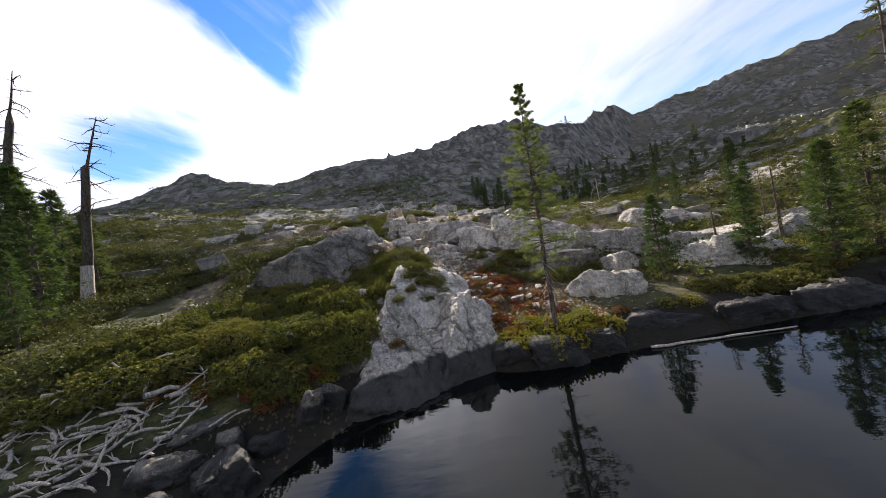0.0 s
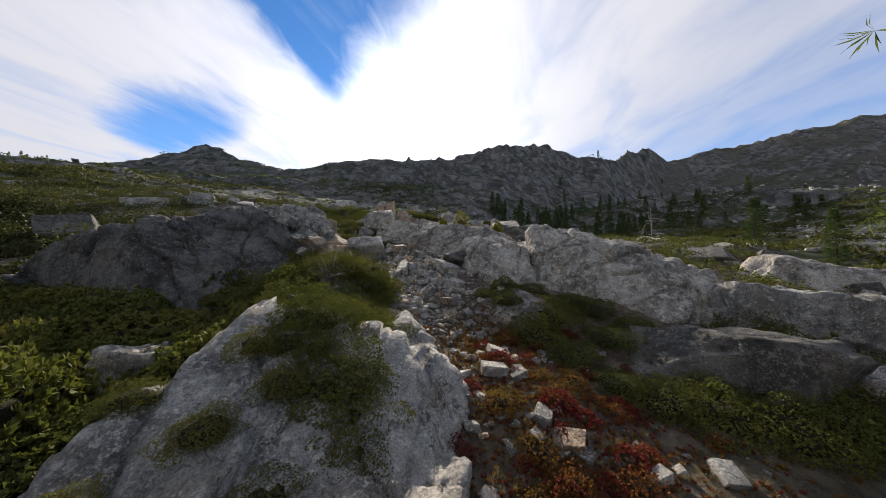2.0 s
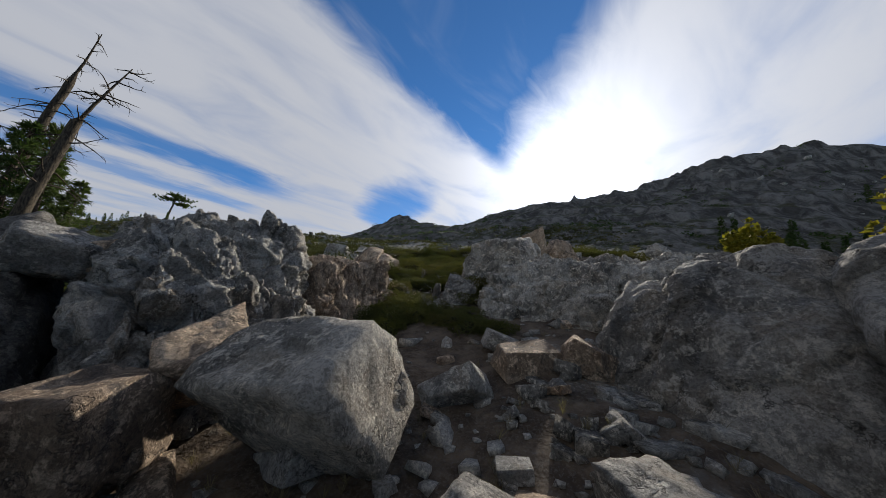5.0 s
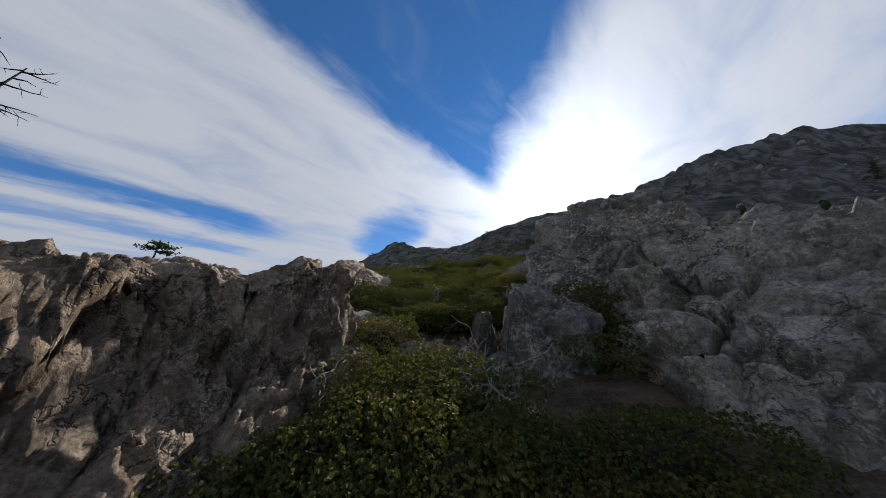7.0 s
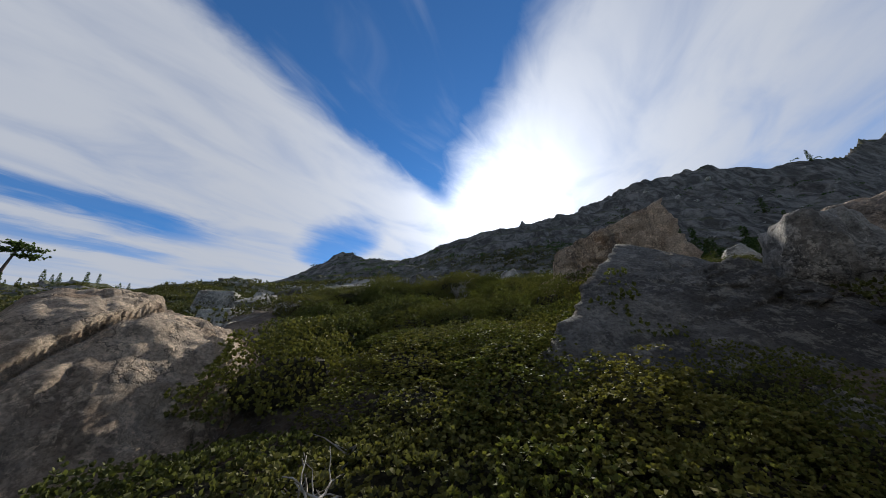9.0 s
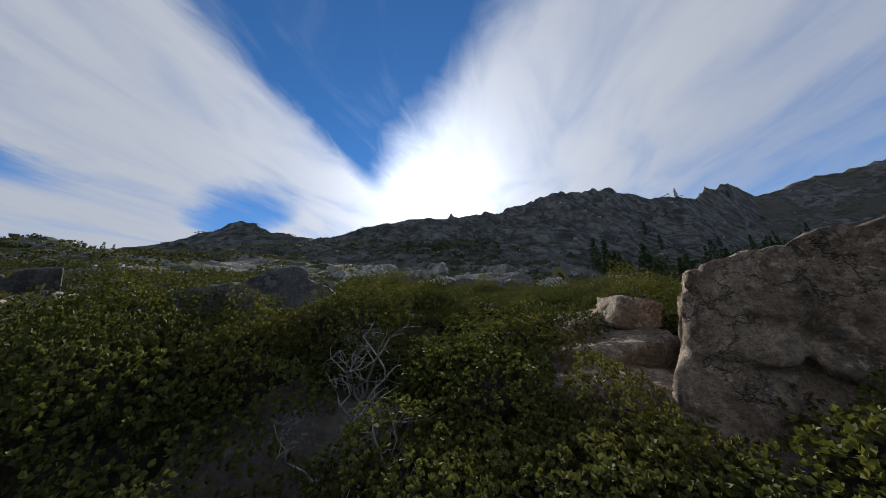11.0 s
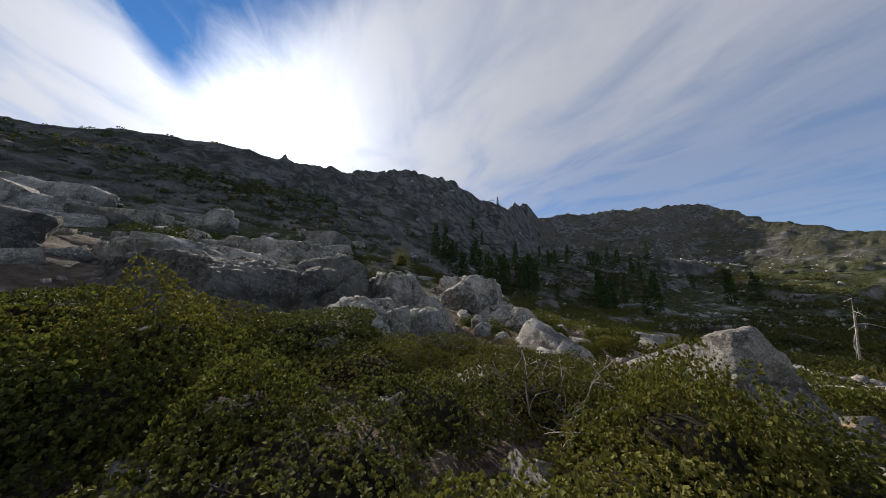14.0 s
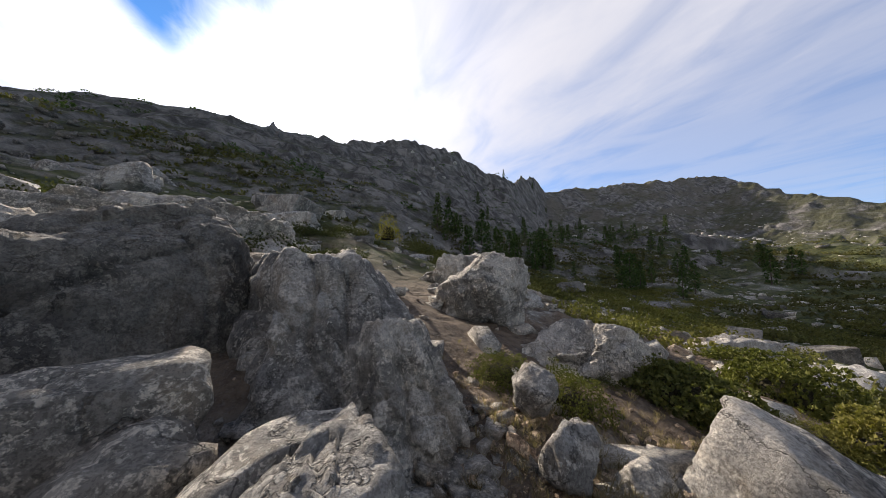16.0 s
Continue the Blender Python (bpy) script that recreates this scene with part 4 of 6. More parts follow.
# ---- joint-bounded blocks with plain broken faces ----
def hull_mesh(name, seed, half, mat, points=6, jitter=0.22, bevel=0.02):
    rs = np.random.RandomState(seed)
    bm = bmesh.new()
    q = np.array([(i, j, k) for i in (-1, 1) for j in (-1, 1) for k in (-1, 1)], float)
    q = q * (1 - jitter * 1.4 * rs.rand(8, 3))
    e = rs.uniform(-1, 1, (points, 3))
    e = e / np.abs(e).max(1, keepdims=True) * rs.uniform(0.9, 1.05, (points, 1))
    for w in np.vstack([q, e]) * np.array(half):
        bm.verts.new(w)
    bmesh.ops.convex_hull(bm, input=bm.verts)
    bmesh.ops.delete(bm, geom=[w for w in bm.verts if not w.link_faces], context="VERTS")
    bmesh.ops.bevel(bm, geom=bm.edges[:], offset=bevel * min(half), segments=1, affect="EDGES")
    bmesh.ops.triangulate(bm, faces=bm.faces[:])
    me = bpy.data.meshes.new(name)
    bm.to_mesh(me)
    bm.free()
    me.materials.append(mat)
    return me


def block(x, y, z, half, yaw, tilt, seed, mat, label):
    x, y, z = (float(w) for w in on_shelf(x, y, z))
    p, f = rock_body(seed, np.array(half) * 1.35, 4, 4, 140, 0.02, (), 0.6, 0.62)
    ob = new("block", mesh_of("block", p, f, mat))
    ob.matrix_basis = pose(x, y, z, tilt[0], tilt[1], yaw)
    return tagged(ob, label, "rock", "broken blocks")


block(-3.7, 30.6, 5.75, (0.95, 0.85, 0.62), 20, (-14, 12), 913, GRANITE, "big angular grey block lying on the scree")
block(-1.25, 28.45, 4.35, (0.26, 0.95, 0.42), 14, (24, 18), 971, GRANITE, "long upturned fin of granite in the gully")
block(-1.35, 27.55, 4.1, (0.14, 0.55, 0.34), -6, (20, 24), 972, GRANITE_PALE, "pale split slab on edge in the gully")
block(1.1, 28.15, 4.55, (0.36, 0.72, 0.30), 38, (18, -8), 973, GRANITE_PALE, "long pale slab lying in the scree")
block(1.95, 29.1, 5.0, (0.95, 0.42, 0.36), 42, (4, 6), 974, GRANITE_DARK, "smooth dark boulder at the foot of the slab")
for x, y, h_, seed in ((0.35, 27.6, 0.30, 975), (0.1, 27.0, 0.27, 976), (-0.15, 28.2, 0.24, 977), (0.6, 26.8, 0.28, 978), (-0.5, 29.0, 0.26, 979), (-2.5, 28.3, 0.24, 980), (-2.2, 27.4, 0.26, 981), (0.2, 30.0, 0.3, 982), (-1.6, 30.6, 0.34, 983), (-0.6, 31.2, 0.3, 984)):
    block(x, y, ground_z(x, y) + 0.4 * h_, (h_ * 1.3, h_ * 0.9, h_ * 0.7), seed * 37 % 90, (seed % 7 - 3, seed % 5 * 3), seed, (GRANITE_PALE, GRANITE)[seed % 2], "angular pale block in the gully scree")
for x, y, z, half, yaw, tilt, seed in ((-5.8, 50.5, 12.35, (0.75, 0.55, 0.42), 10, (4, -6), 985), (-6.05, 49.7, 11.95, (0.85, 0.6, 0.34), -8, (6, -4), 986), (-6.4, 48.9, 11.6, (1.0, 0.7, 0.32), 6, (4, -3), 987), (-5.5, 50.0, 12.6, (0.35, 0.4, 0.3), 30, (0, 8), 988), (-5.9, 48.4, 11.5, (0.9, 0.7, 0.3), -4, (3, 5), 989)):
    block(x, y, z, half, yaw, tilt, seed, GRANITE_TAN, "flat layered tan granite ledge beside brush")
LEDGE = "angular granite block on the ledge of the crag"
for x, y, z, half, yaw, tilt, seed in ((-4.95, 28.0, 5.3, (0.6, 0.45, 0.42), 78, (0, 4), 901), (-5.0, 28.95, 5.4, (0.55, 0.6, 0.5), 70, (0, -6), 902), (-4.75, 27.35, 4.9, (0.5, 0.6, 0.22), 85, (0, 6), 903), (-5.6, 27.5, 5.95, (0.5, 0.6, 0.2), 85, (4, 0), 904), (-5.3, 30.0, 5.9, (0.5, 0.7, 0.5), 60, (12, 0), 905)):
    block(x, y, z, half, yaw, tilt, seed, GRANITE_TAN if seed % 3 else GRANITE, LEDGE)
rs = np.random.RandomState(91)
for k in range(7):
    s_ = rs.rand()
    f_ = rs.uniform(0.1, 0.95)
    y = 26.8 + 4.8 * s_
    x = -5.3 - 0.5 * s_ - f_ * 2.9
    z = 4.7 + 0.9 * s_ + f_ ** 0.8 * (2.6 + 0.4 * s_)
    h_ = rs.uniform(0.22, 0.55)
    block(x, y, z, (h_ * 0.8, h_ * rs.uniform(0.9, 1.5), h_ * rs.uniform(0.5, 0.8)), rs.uniform(-25, 25), (rs.normal(0, 8), rs.normal(0, 10)), 930 + k, (GRANITE, GRANITE_TAN, GRANITE_PALE)[k % 3], LEDGE)
planed_rock("boulder", (1.35, 61.9, 13.1), [((0.08, -0.42, 0.90), (1.45, 62.8, 14.1)), ((-0.88, -0.15, 0.42), (1.08, 62.2, 13.7)), ((0.0, -0.93, 0.36), (1.4, 61.3, 13.1)), ((0.85, -0.1, 0.5), (2.0, 62.2, 13.8)), ((0, 0.98, 0.2), (1.4, 63.2, 13.8)), ((0, 0, -1), (0, 0, 11.8))], 161, GRANITE, 6, "large rounded granite boulder beside brush", 22, 0.07, ((0.9, 0.03),), (), ((0.8, 0.03), (0.25, 0.012)))
big(-4.6, 62.6, 14.95, (1.25, 0.95, 1.1), 35, (0, -12), 162, GRANITE, 6, "ridged granite slab in front of the dark wall")
big(-2.75, 63.2, 14.65, (0.7, 0.75, 0.95), 10, (10, 0), 163, GRANITE_PALE, 6, "pale cracked boulder among fallen rocks")
big(-3.7, 62.6, 14.7, (0.36, 0.36, 0.5), 0, (0, 0), 164, GRANITE, 5, "small rounded boulder among fallen rocks")

# ---- plants: shared pieces ----
def tube(points, radii, sides=6):
    """Vertices and quads of a tapering limb along a line of points."""
    pts = np.asarray(points, float)
    co, fa = [], []
    for k, p in enumerate(pts):
        d = pts[min(k + 1, len(pts) - 1)] - pts[max(k - 1, 0)]
        d = d / (np.linalg.norm(d) + 1e-9)
        a = np.cross(d, (0.31, 0.17, 0.93) if abs(d[2]) < 0.9 else (1, 0, 0))
        a /= np.linalg.norm(a)
        c = np.cross(d, a)
        for s_ in range(sides):
            w = 2 * math.pi * s_ / sides
            co.append(p + radii[k] * (math.cos(w) * a + math.sin(w) * c))
        if k:
            o = (k - 1) * sides
            fa += [(o + s_, o + (s_ + 1) % sides, o + sides + (s_ + 1) % sides, o + sides + s_) for s_ in range(sides)]
    return np.array(co), np.array(fa)


def joined(pieces):
    co, fa, o = [], [], 0
    for c, f in pieces:
        co.append(c)
        fa.append(np.asarray(f) + o)
        o += len(c)
    return np.concatenate(co), np.concatenate(fa)


def limb(rng, start, way, length, bend, droop, r0, r1, n=5, sides=4):
    pts, d = [np.array(start, float)], np.array(way, float)
    for _ in range(n - 1):
        d = d + rng.normal(size=3) * bend + (0, 0, droop)
        d /= np.linalg.norm(d)
        pts.append(pts[-1] + d * length / (n - 1))
    return np.array(pts), tube(pts, np.linspace(r0, r1, n), sides)


def rot_to(d):
    """Frames whose third axis lies along each way of d."""
    d = d / np.linalg.norm(d, axis=1, keepdims=True)
    up = np.where(np.abs(d[:, 2:3]) < 0.95, np.array([[0, 0, 1.0]]), np.array([[1.0, 0, 0]]))
    a = np.cross(up, d)
    a /= np.linalg.norm(a, axis=1, keepdims=True)
    return a, np.cross(d, a), d


def leaves_mesh(rng, centre, out, per, length, width, spread=0.9, small=False):
    """Leaf rosettes: per leaves at every centre, pointing outwards."""
    n = len(centre)
    c = np.repeat(centre, per, 0)
    a, b_, d = rot_to(np.repeat(out, per, 0))
    w = rng.uniform(0, 2 * math.pi, n * per)
    tilt = rng.uniform(0.25, 1.25, n * per)[:, None] * spread
    side = np.cos(w)[:, None] * a + np.sin(w)[:, None] * b_
    way = np.cos(tilt) * d + np.sin(tilt) * side
    across = np.cross(way, d + 0.3 * rng.normal(size=d.shape))
    across /= np.linalg.norm(across, axis=1, keepdims=True) + 1e-9
    L = (length * rng.uniform(0.65, 1.25, n * per))[:, None]
    W = L * width
    nrm = np.cross(across, way)
    p0 = c
    p1 = c + way * L * 0.55 + across * W + nrm * L * 0.08
    p2 = c + way * L
    p3 = c + way * L * 0.55 - across * W + nrm * L * 0.08
    if small:
        co = np.stack([p0 - across * W * 0.3, p1, p2 - across * W * 0.5], 1).reshape(-1, 3)
        return co, np.arange(len(co)).reshape(-1, 3)
    co = np.stack([p0, p1, p2, p3], 1).reshape(-1, 3)
    return co, np.arange(len(co)).reshape(-1, 4)


def dome_points(rng, n, half, lump, inner=0.35):
    d = rng.normal(size=(n * 2, 3))
    d[:, 2] = np.abs(d[:, 2]) * 0.9 - 0.12
    d /= np.linalg.norm(d, axis=1, keepdims=True)
    d = d[:n]
    r = 0.80 + lump * fbm3(d * 2.3 + rng.rand(3) * 40, 3) * 1.6
    r = r * (1 - inner * rng.rand(n) ** 3)
    return d * r[:, None] * half, d, r


def bush_template(name, seed, half, sprigs, per, leaf, width, mat, label, category="bush", group="brush"):
    rng = np.random.RandomState(seed)
    half = np.array(half, float)
    p, d, r = dome_points(rng, sprigs, half, 0.33)
    out = d + rng.normal(size=d.shape) * 0.35 + (0, 0, 0.45)
    top = thing(name, label, category, group)
    part("foliage", mesh_of("foliage", *leaves_mesh(rng, p, out, per, leaf, width, 0.9, sprigs == 1700), mat), top)
    pieces = []
    for k in range(16):
        q = p[rng.randint(len(p))]
        pieces.append(limb(rng, (q[0] * 0.1, q[1] * 0.1, -0.05), q / np.linalg.norm(q), np.linalg.norm(q) * 0.98, 0.18, 0.0, 0.016, 0.004, 5, 4)[1])
    # solid dark dome in the middle, for inner twigs and the shade among them
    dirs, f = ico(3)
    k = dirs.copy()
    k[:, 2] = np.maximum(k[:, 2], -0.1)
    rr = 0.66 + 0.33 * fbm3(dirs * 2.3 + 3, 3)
    core = mesh_of("twigs", k * rr[:, None] * half * 0.72, f, THICKET_SHADE)
    part("inner_twigwork", core, top, "dark dome for inner twigs and the shade among them")
    part("stem", mesh_of("stem", *joined(pieces), TWIG), top, "thin crooked stems")
    return top


GREEN = "dense green manzanita brush with small leaves"
OLIVE = "olive-green brush with yellowing leaves"
NEAR = [bush_template("bush", 101 + k, h, 3300, 5, 0.029, 0.38, m, l) for k, (h, m, l) in enumerate([
    ((1.05, 0.95, 0.80), MANZANITA, GREEN), ((0.85, 0.95, 0.72), MANZANITA, GREEN), ((0.95, 0.8, 0.75), OAKBRUSH, OLIVE), ((1.1, 1.0, 0.62), OAKBRUSH, OLIVE)])]
MID = [bush_template("bush", 131 + k, h, 1700, 6, 0.075, 0.46, m, l) for k, (h, m, l) in enumerate([
    ((1.3, 1.1, 0.85), MANZANITA, GREEN), ((1.1, 1.2, 0.75), MANZANITA, GREEN), ((1.2, 1.0, 0.72), OAKBRUSH, OLIVE)])]
RED = bush_template("shrub", 151, (0.42, 0.42, 0.36), 260, 5, 0.05, 0.33, CRIMSON, "small crimson autumn shrub among scree", "shrub", "autumn shrubs")
RUST = bush_template("shrub", 152, (0.55, 0.5, 0.42), 420, 5, 0.055, 0.30, RUSTY, "rust-brown autumn shrub near the shore", "shrub", "autumn shrubs")
GOLD = bush_template("shrub", 153, (0.55, 0.55, 0.55), 420, 5, 0.055, 0.28, GOLDEN, "yellow-green willow shrub at the shore", "shrub", "autumn shrubs")
_first = {}
FLY = np.array([(0.2, 0.5, 4.7), (1.2, 13.5, 4.7), (1.3, 21.9, 5.5), (0.3, 26.7, 6.3), (-4.7, 33.2, 7.3), (-7.5, 37.7, 9.0), (-8.8, 41.6, 10.3), (-9.9, 45.9, 11.7), (-9.3, 51.0, 13.0), (-6.9, 56.0, 13.9), (-4.5, 60.8, 14.2), (-2.9, 63.3, 14.3)])


def clearance(x, y):
    """How high a plant may stand beside the flight line."""
    best = 99.0
    for k in range(len(FLY) - 1):
        a, c = FLY[k], FLY[k + 1]
        w = np.clip(((x - a[0]) * (c[0] - a[0]) + (y - a[1]) * (c[1] - a[1])) / ((c[0] - a[0]) ** 2 + (c[1] - a[1]) ** 2), 0, 1)
        q = a + w * (c - a)
        if math.hypot(x - q[0], y - q[1]) < 1.6:
            best = min(best, q[2] - 0.75)
    return best


def plant(tmpl, x, y, scale=1.0, yaw=0.0, sink=0.08, tall=1.0, z=None, beside=False):
    top = tmpl["tall"]
    x, y = (float(w) for w in on_shelf(x, y)[:2])
    z = ground_z(x, y) if z is None else z
    room = 99.0 if beside else clearance(x, y) - z
    if room < top * scale * tall:
        tall = room / (top * scale)
        if tall < 0.2:
            return None
    m = pose(x, y, z - sink, 0, 0, yaw)
    if tmpl.name not in _first:
        _first[tmpl.name] = tmpl
        ob = tmpl
        ob.matrix_basis = m
    else:
        ob = copy_thing(tmpl, m)
    ob.scale = (scale, scale, scale * tall)
    return ob


for k, h in zip(NEAR, (0.80, 0.72, 0.75, 0.62)):
    k["tall"] = h * 1.05
for k, h in zip(MID, (0.85, 0.75, 0.72)):
    k["tall"] = h * 1.05
RED["tall"], RUST["tall"], GOLD["tall"] = 0.38, 0.45, 0.6

rnd = np.random.RandomState(77)
# rocky places where no brush grows: x, y, radius
BARE = [(-2.0, 15.6, 2.7), (0.5, 18, 2.2), (1.6, 21.5, 1.9), (0.3, 24.5, 1.9), (-0.7, 28, 2.3), (-2, 32, 2.3), (-2.3, 35.5, 1.8), (-7.5, 29.5, 3.0), (-7.4, 33, 2.0), (-13.0, 40.0, 2.0), (6, 29.5, 3.6), (2.4, 32.8, 2.2), (10, 26, 3.0),
    (8.9, 17.1, 2.2), (-3, 38.7, 1.8), (-10.5, 36.8, 1.7), (-1.7, 49.8, 1.6), (-5.3, 49.4, 1.6), (-6.6, 49.0, 1.1), (-8.9, 36.3, 0.9), (0.9, 62.2, 1.6), (-4.6, 62.6, 1.5), (-11.9, 50.2, 1.7), (4, 59.5, 2.6), (-6.8, 65.8, 3.0), (-2, 66, 2.4), (0, 63, 2.0), (-3, 63, 1.7), (4.9, 73.7, 3.0)]


def bare(x, y):
    return any((x - a) ** 2 + (y - b_) ** 2 < r * r for a, b_, r in BARE)


def scatter(box, count, kinds, size, gap, z_min=0.25, keep=lambda x, y: True):
    made = []
    for _ in range(count * 6):
        if len(made) >= count:
            break
        x, y = rnd.uniform(box[0], box[1]), rnd.uniform(box[2], box[3])
        if bare(x, y) or not keep(x, y) or float(base(x, y)) < z_min or any((x - a) ** 2 + (y - c) ** 2 < gap * gap for a, c in made):
            continue
        made.append((x, y))
        plant(kinds[rnd.randint(len(kinds))], x, y, rnd.uniform(*size), rnd.uniform(0, 360), tall=rnd.uniform(0.75, 1.45))


# brush on the slope beside the lake
scatter((-17, -4.2, 10.8, 29), 64, MID, (1.1, 1.55), 1.3)
# brush on the outcrop and beside the gully
for x, y, s_, z in ((-2.1, 20.4, 0.8, 3.45), (-1.3, 20.2, 0.75, 3.1), (-2.7, 20.9, 0.9, 3.6), (-1.6, 21.2, 0.8, 3.0), (-1.0, 17.0, 0.4, 1.9), (-2.0, 19.5, 0.5, 3.6), (-1.5, 19.6, 0.5, 3.5), (-1.85, 18.85, 0.45, 3.25), (-1.35, 18.95, 0.42, 3.1), (-0.8, 20.3, 0.6, 3.0), (-0.7, 19.7, 0.4, 3.15), (-2.3, 18.6, 0.4, 3.3), (-1.05, 18.45, 0.75, 2.45), (-0.6, 18.15, 0.7, 2.1), (-0.85, 18.95, 0.8, 2.65), (-0.4, 18.75, 0.6, 2.4), (-0.3, 17.7, 0.5, 1.9), (-1.5, 18.1, 0.38, 2.85)):
    plant(NEAR[rnd.randint(2)], x, y, s_ * 1.55, rnd.uniform(0, 360), z=z)
for x, y, s_, z in ((-1.7, 21.3, 1.25, 3.05), (-0.9, 21.0, 1.1, 2.75), (-2.4, 21.6, 1.2, 3.1), (-1.2, 22.3, 1.2, 2.7), (-0.4, 22.0, 0.9, 2.5), (-2.6, 16.2, 0.5, 2.3), (-2.0, 17.2, 0.55, 2.6), (-3.2, 17.4, 0.5, 2.9)):
    plant(NEAR[rnd.randint(2)], x, y, s_, rnd.uniform(0, 360), z=z)
for x, y, s_ in ((-1.7, 24.9, 1.2), (-2.4, 25.9, 1.35), (-3.3, 26.3, 1.2), (-1.5, 25.7, 0.8), (-2.9, 25.0, 1.4), (-4.0, 26.2, 1.2), (-4.9, 26.3, 1.2), (-3.6, 25.4, 1.3), (-1.3, 24.2, 0.9)):
    plant(NEAR[rnd.randint(2)], x, y, s_, rnd.uniform(0, 360), tall=0.95)
for x, y, s_ in ((-8.3, 39.6, 1.2), (-7.6, 39.3, 1.1), (-8.9, 40.2, 1.2), (-8.0, 40.6, 1.2), (-7.3, 40.4, 1.1), (-8.6, 41.4, 1.2), (-7.8, 41.8, 1.1), (-9.4, 41.0, 1.2), (-6.9, 39.7, 0.65), (-7.5, 38.7, 0.9), (-8.2, 38.9, 1.0), (-9.0, 42.4, 1.2), (-8.1, 43.0, 1.2), (-6.5, 40.4, 0.6), (-10.2, 42.0, 1.2), (-9.7, 43.4, 1.2)):
    plant(NEAR[rnd.randint(2)], x, y, s_, rnd.uniform(0, 360))
for x, y, s_ in ((-2.2, 22.1, 1.1), (-2.6, 23.3, 1.35), (-3.9, 23.2, 1.3), (-3.4, 24.6, 1.4), (-2.0, 24.5, 1.15), (-4.6, 25.2, 1.3), (-3.0, 25.5, 0.9), (-5.6, 24.4, 1.4), (-5.9, 26.0, 0.9), (-1.4, 23.4, 0.95), (-6.8, 25.4, 1.3), (-3.6, 21.4, 1.1)):
    plant(NEAR[rnd.randint(2)], x, y, s_, rnd.uniform(0, 360))
for x, y, s_ in ((4.0, 23.0, 0.95), (5.0, 24.0, 1.0), (4.8, 22.0, 0.8), (6.4, 22.9, 0.9), (7.6, 23.6, 0.9), (5.8, 25.0, 0.8), (3.6, 25.4, 0.7), (4.6, 25.9, 0.8), (5.8, 25.2, 0.9), (2.8, 25.2, 0.5), (6.8, 24.8, 0.9), (3.4, 24.4, 0.6), (6.2, 20.4, 0.9), (7.2, 20.0, 1.0), (8.3, 19.6, 1.0), (5.4, 20.9, 0.7), (9.4, 19.9, 1.0), (7.6, 21.2, 0.8), (10.6, 20.6, 1.0), (9.8, 22.3, 1.0), (11.5, 23.5, 1.1), (12.5, 21.5, 1.0)):
    plant(NEAR[rnd.randint(4)], x, y, s_ * 1.3, rnd.uniform(0, 360))
for x, y, s_ in ((-5.6, 13.3, 0.8), (-6.3, 14.4, 1.0), (-5.5, 14.9, 0.8), (-6.0, 16.0, 1.0), (-5.4, 17.3, 0.9), (-6.9, 13.0, 0.8), (-5.2, 18.6, 0.9), (-7.2, 15.3, 1.1)):
    plant(MID[rnd.randint(3)], x, y, s_, rnd.uniform(0, 360))
# shore shrubs
for x, y, s_, k in ((4.2, 12.7, 1.9, GOLD), (2.6, 13.4, 1.5, GOLD), (3.3, 12.9, 1.6, GOLD), (5.6, 13.7, 1.6, GOLD), (6.4, 14.0, 1.5, GOLD), (3.8, 14.1, 1.5, GOLD), (7.2, 13.4, 1.4, GOLD), (5.2, 12.9, 1.7, GOLD), (3.4, 13.2, 1.6, GOLD), (4.6, 13.6, 1.8, GOLD), (6.0, 13.2, 1.4, GOLD), (3.0, 13.8, 1.2, RUST), (7.0, 14.0, 1.3, RUST), (6.6, 13.4, 0.8, GOLD), (7.6, 13.6, 0.75, GOLD), (5.8, 13.8, 0.9, RUST), (8.3, 14.3, 0.8, RUST), (10.6, 14.2, 1.0, GOLD), (11.6, 14.0, 1.1, GOLD), (-7.2, 11.2, 1.0, RUST), (-8.1, 11.6, 1.0, RUST), (-6.3, 11.7, 0.9, GOLD), (-5.4, 12.4, 0.8, GOLD),
        (-9.6, 12.6, 1.0, RUST), (-11.2, 13.3, 1.0, GOLD), (2.8, 14.2, 0.7, RUST), (-12.8, 13.6, 1.1, GOLD), (-14.6, 14.6, 1.1, GOLD), (-16.5, 15.2, 1.2, RUST)):
    plant(k, x, y, s_, rnd.uniform(0, 360))
plant(RUST, -2.6, 13.4, 0.75, 40, z=0.75)
for k in range(26):
    f_ = (k + rnd.rand()) / 26
    plant((RUST, GOLD, RUST)[k % 3], -15.5 + 10.3 * f_, 12.6 - 0.7 * math.sin(3 * f_) + rnd.normal(0, 0.35), rnd.uniform(0.8, 1.3), rnd.uniform(0, 360))
for x, y, s_, z in ((0.55, 62.6, 0.5, 12.95), (0.8, 62.15, 0.5, 12.9), (0.95, 61.6, 0.45, 12.8), (1.9, 64.2, 0.6, 13.0), (2.6, 64.0, 0.7, 12.9), (2.9, 62.9, 0.8, 12.6)):
    plant(NEAR[rnd.randint(4)], x, y, s_, rnd.uniform(0, 360), z=z + SHELF[2])
for x, y, s_ in ((15.2, 14.6, 1.2), (16.8, 14.4, 1.3), (18.2, 14.8, 1.2), (13.4, 15.2, 0.9), (20, 15.4, 1.2), (22, 16, 1.3), (24, 15.6, 1.3)):
    plant(MID[2], x, y, s_, rnd.uniform(0, 360))
# crimson shrubs in the scree
for k in range(120):
    x, y = rnd.normal(3.3, 1.7), rnd.uniform(14.2, 23.5)
    plant(RED if k % 3 else RUST, x, y, rnd.uniform(0.45, 1.05), rnd.uniform(0, 360))
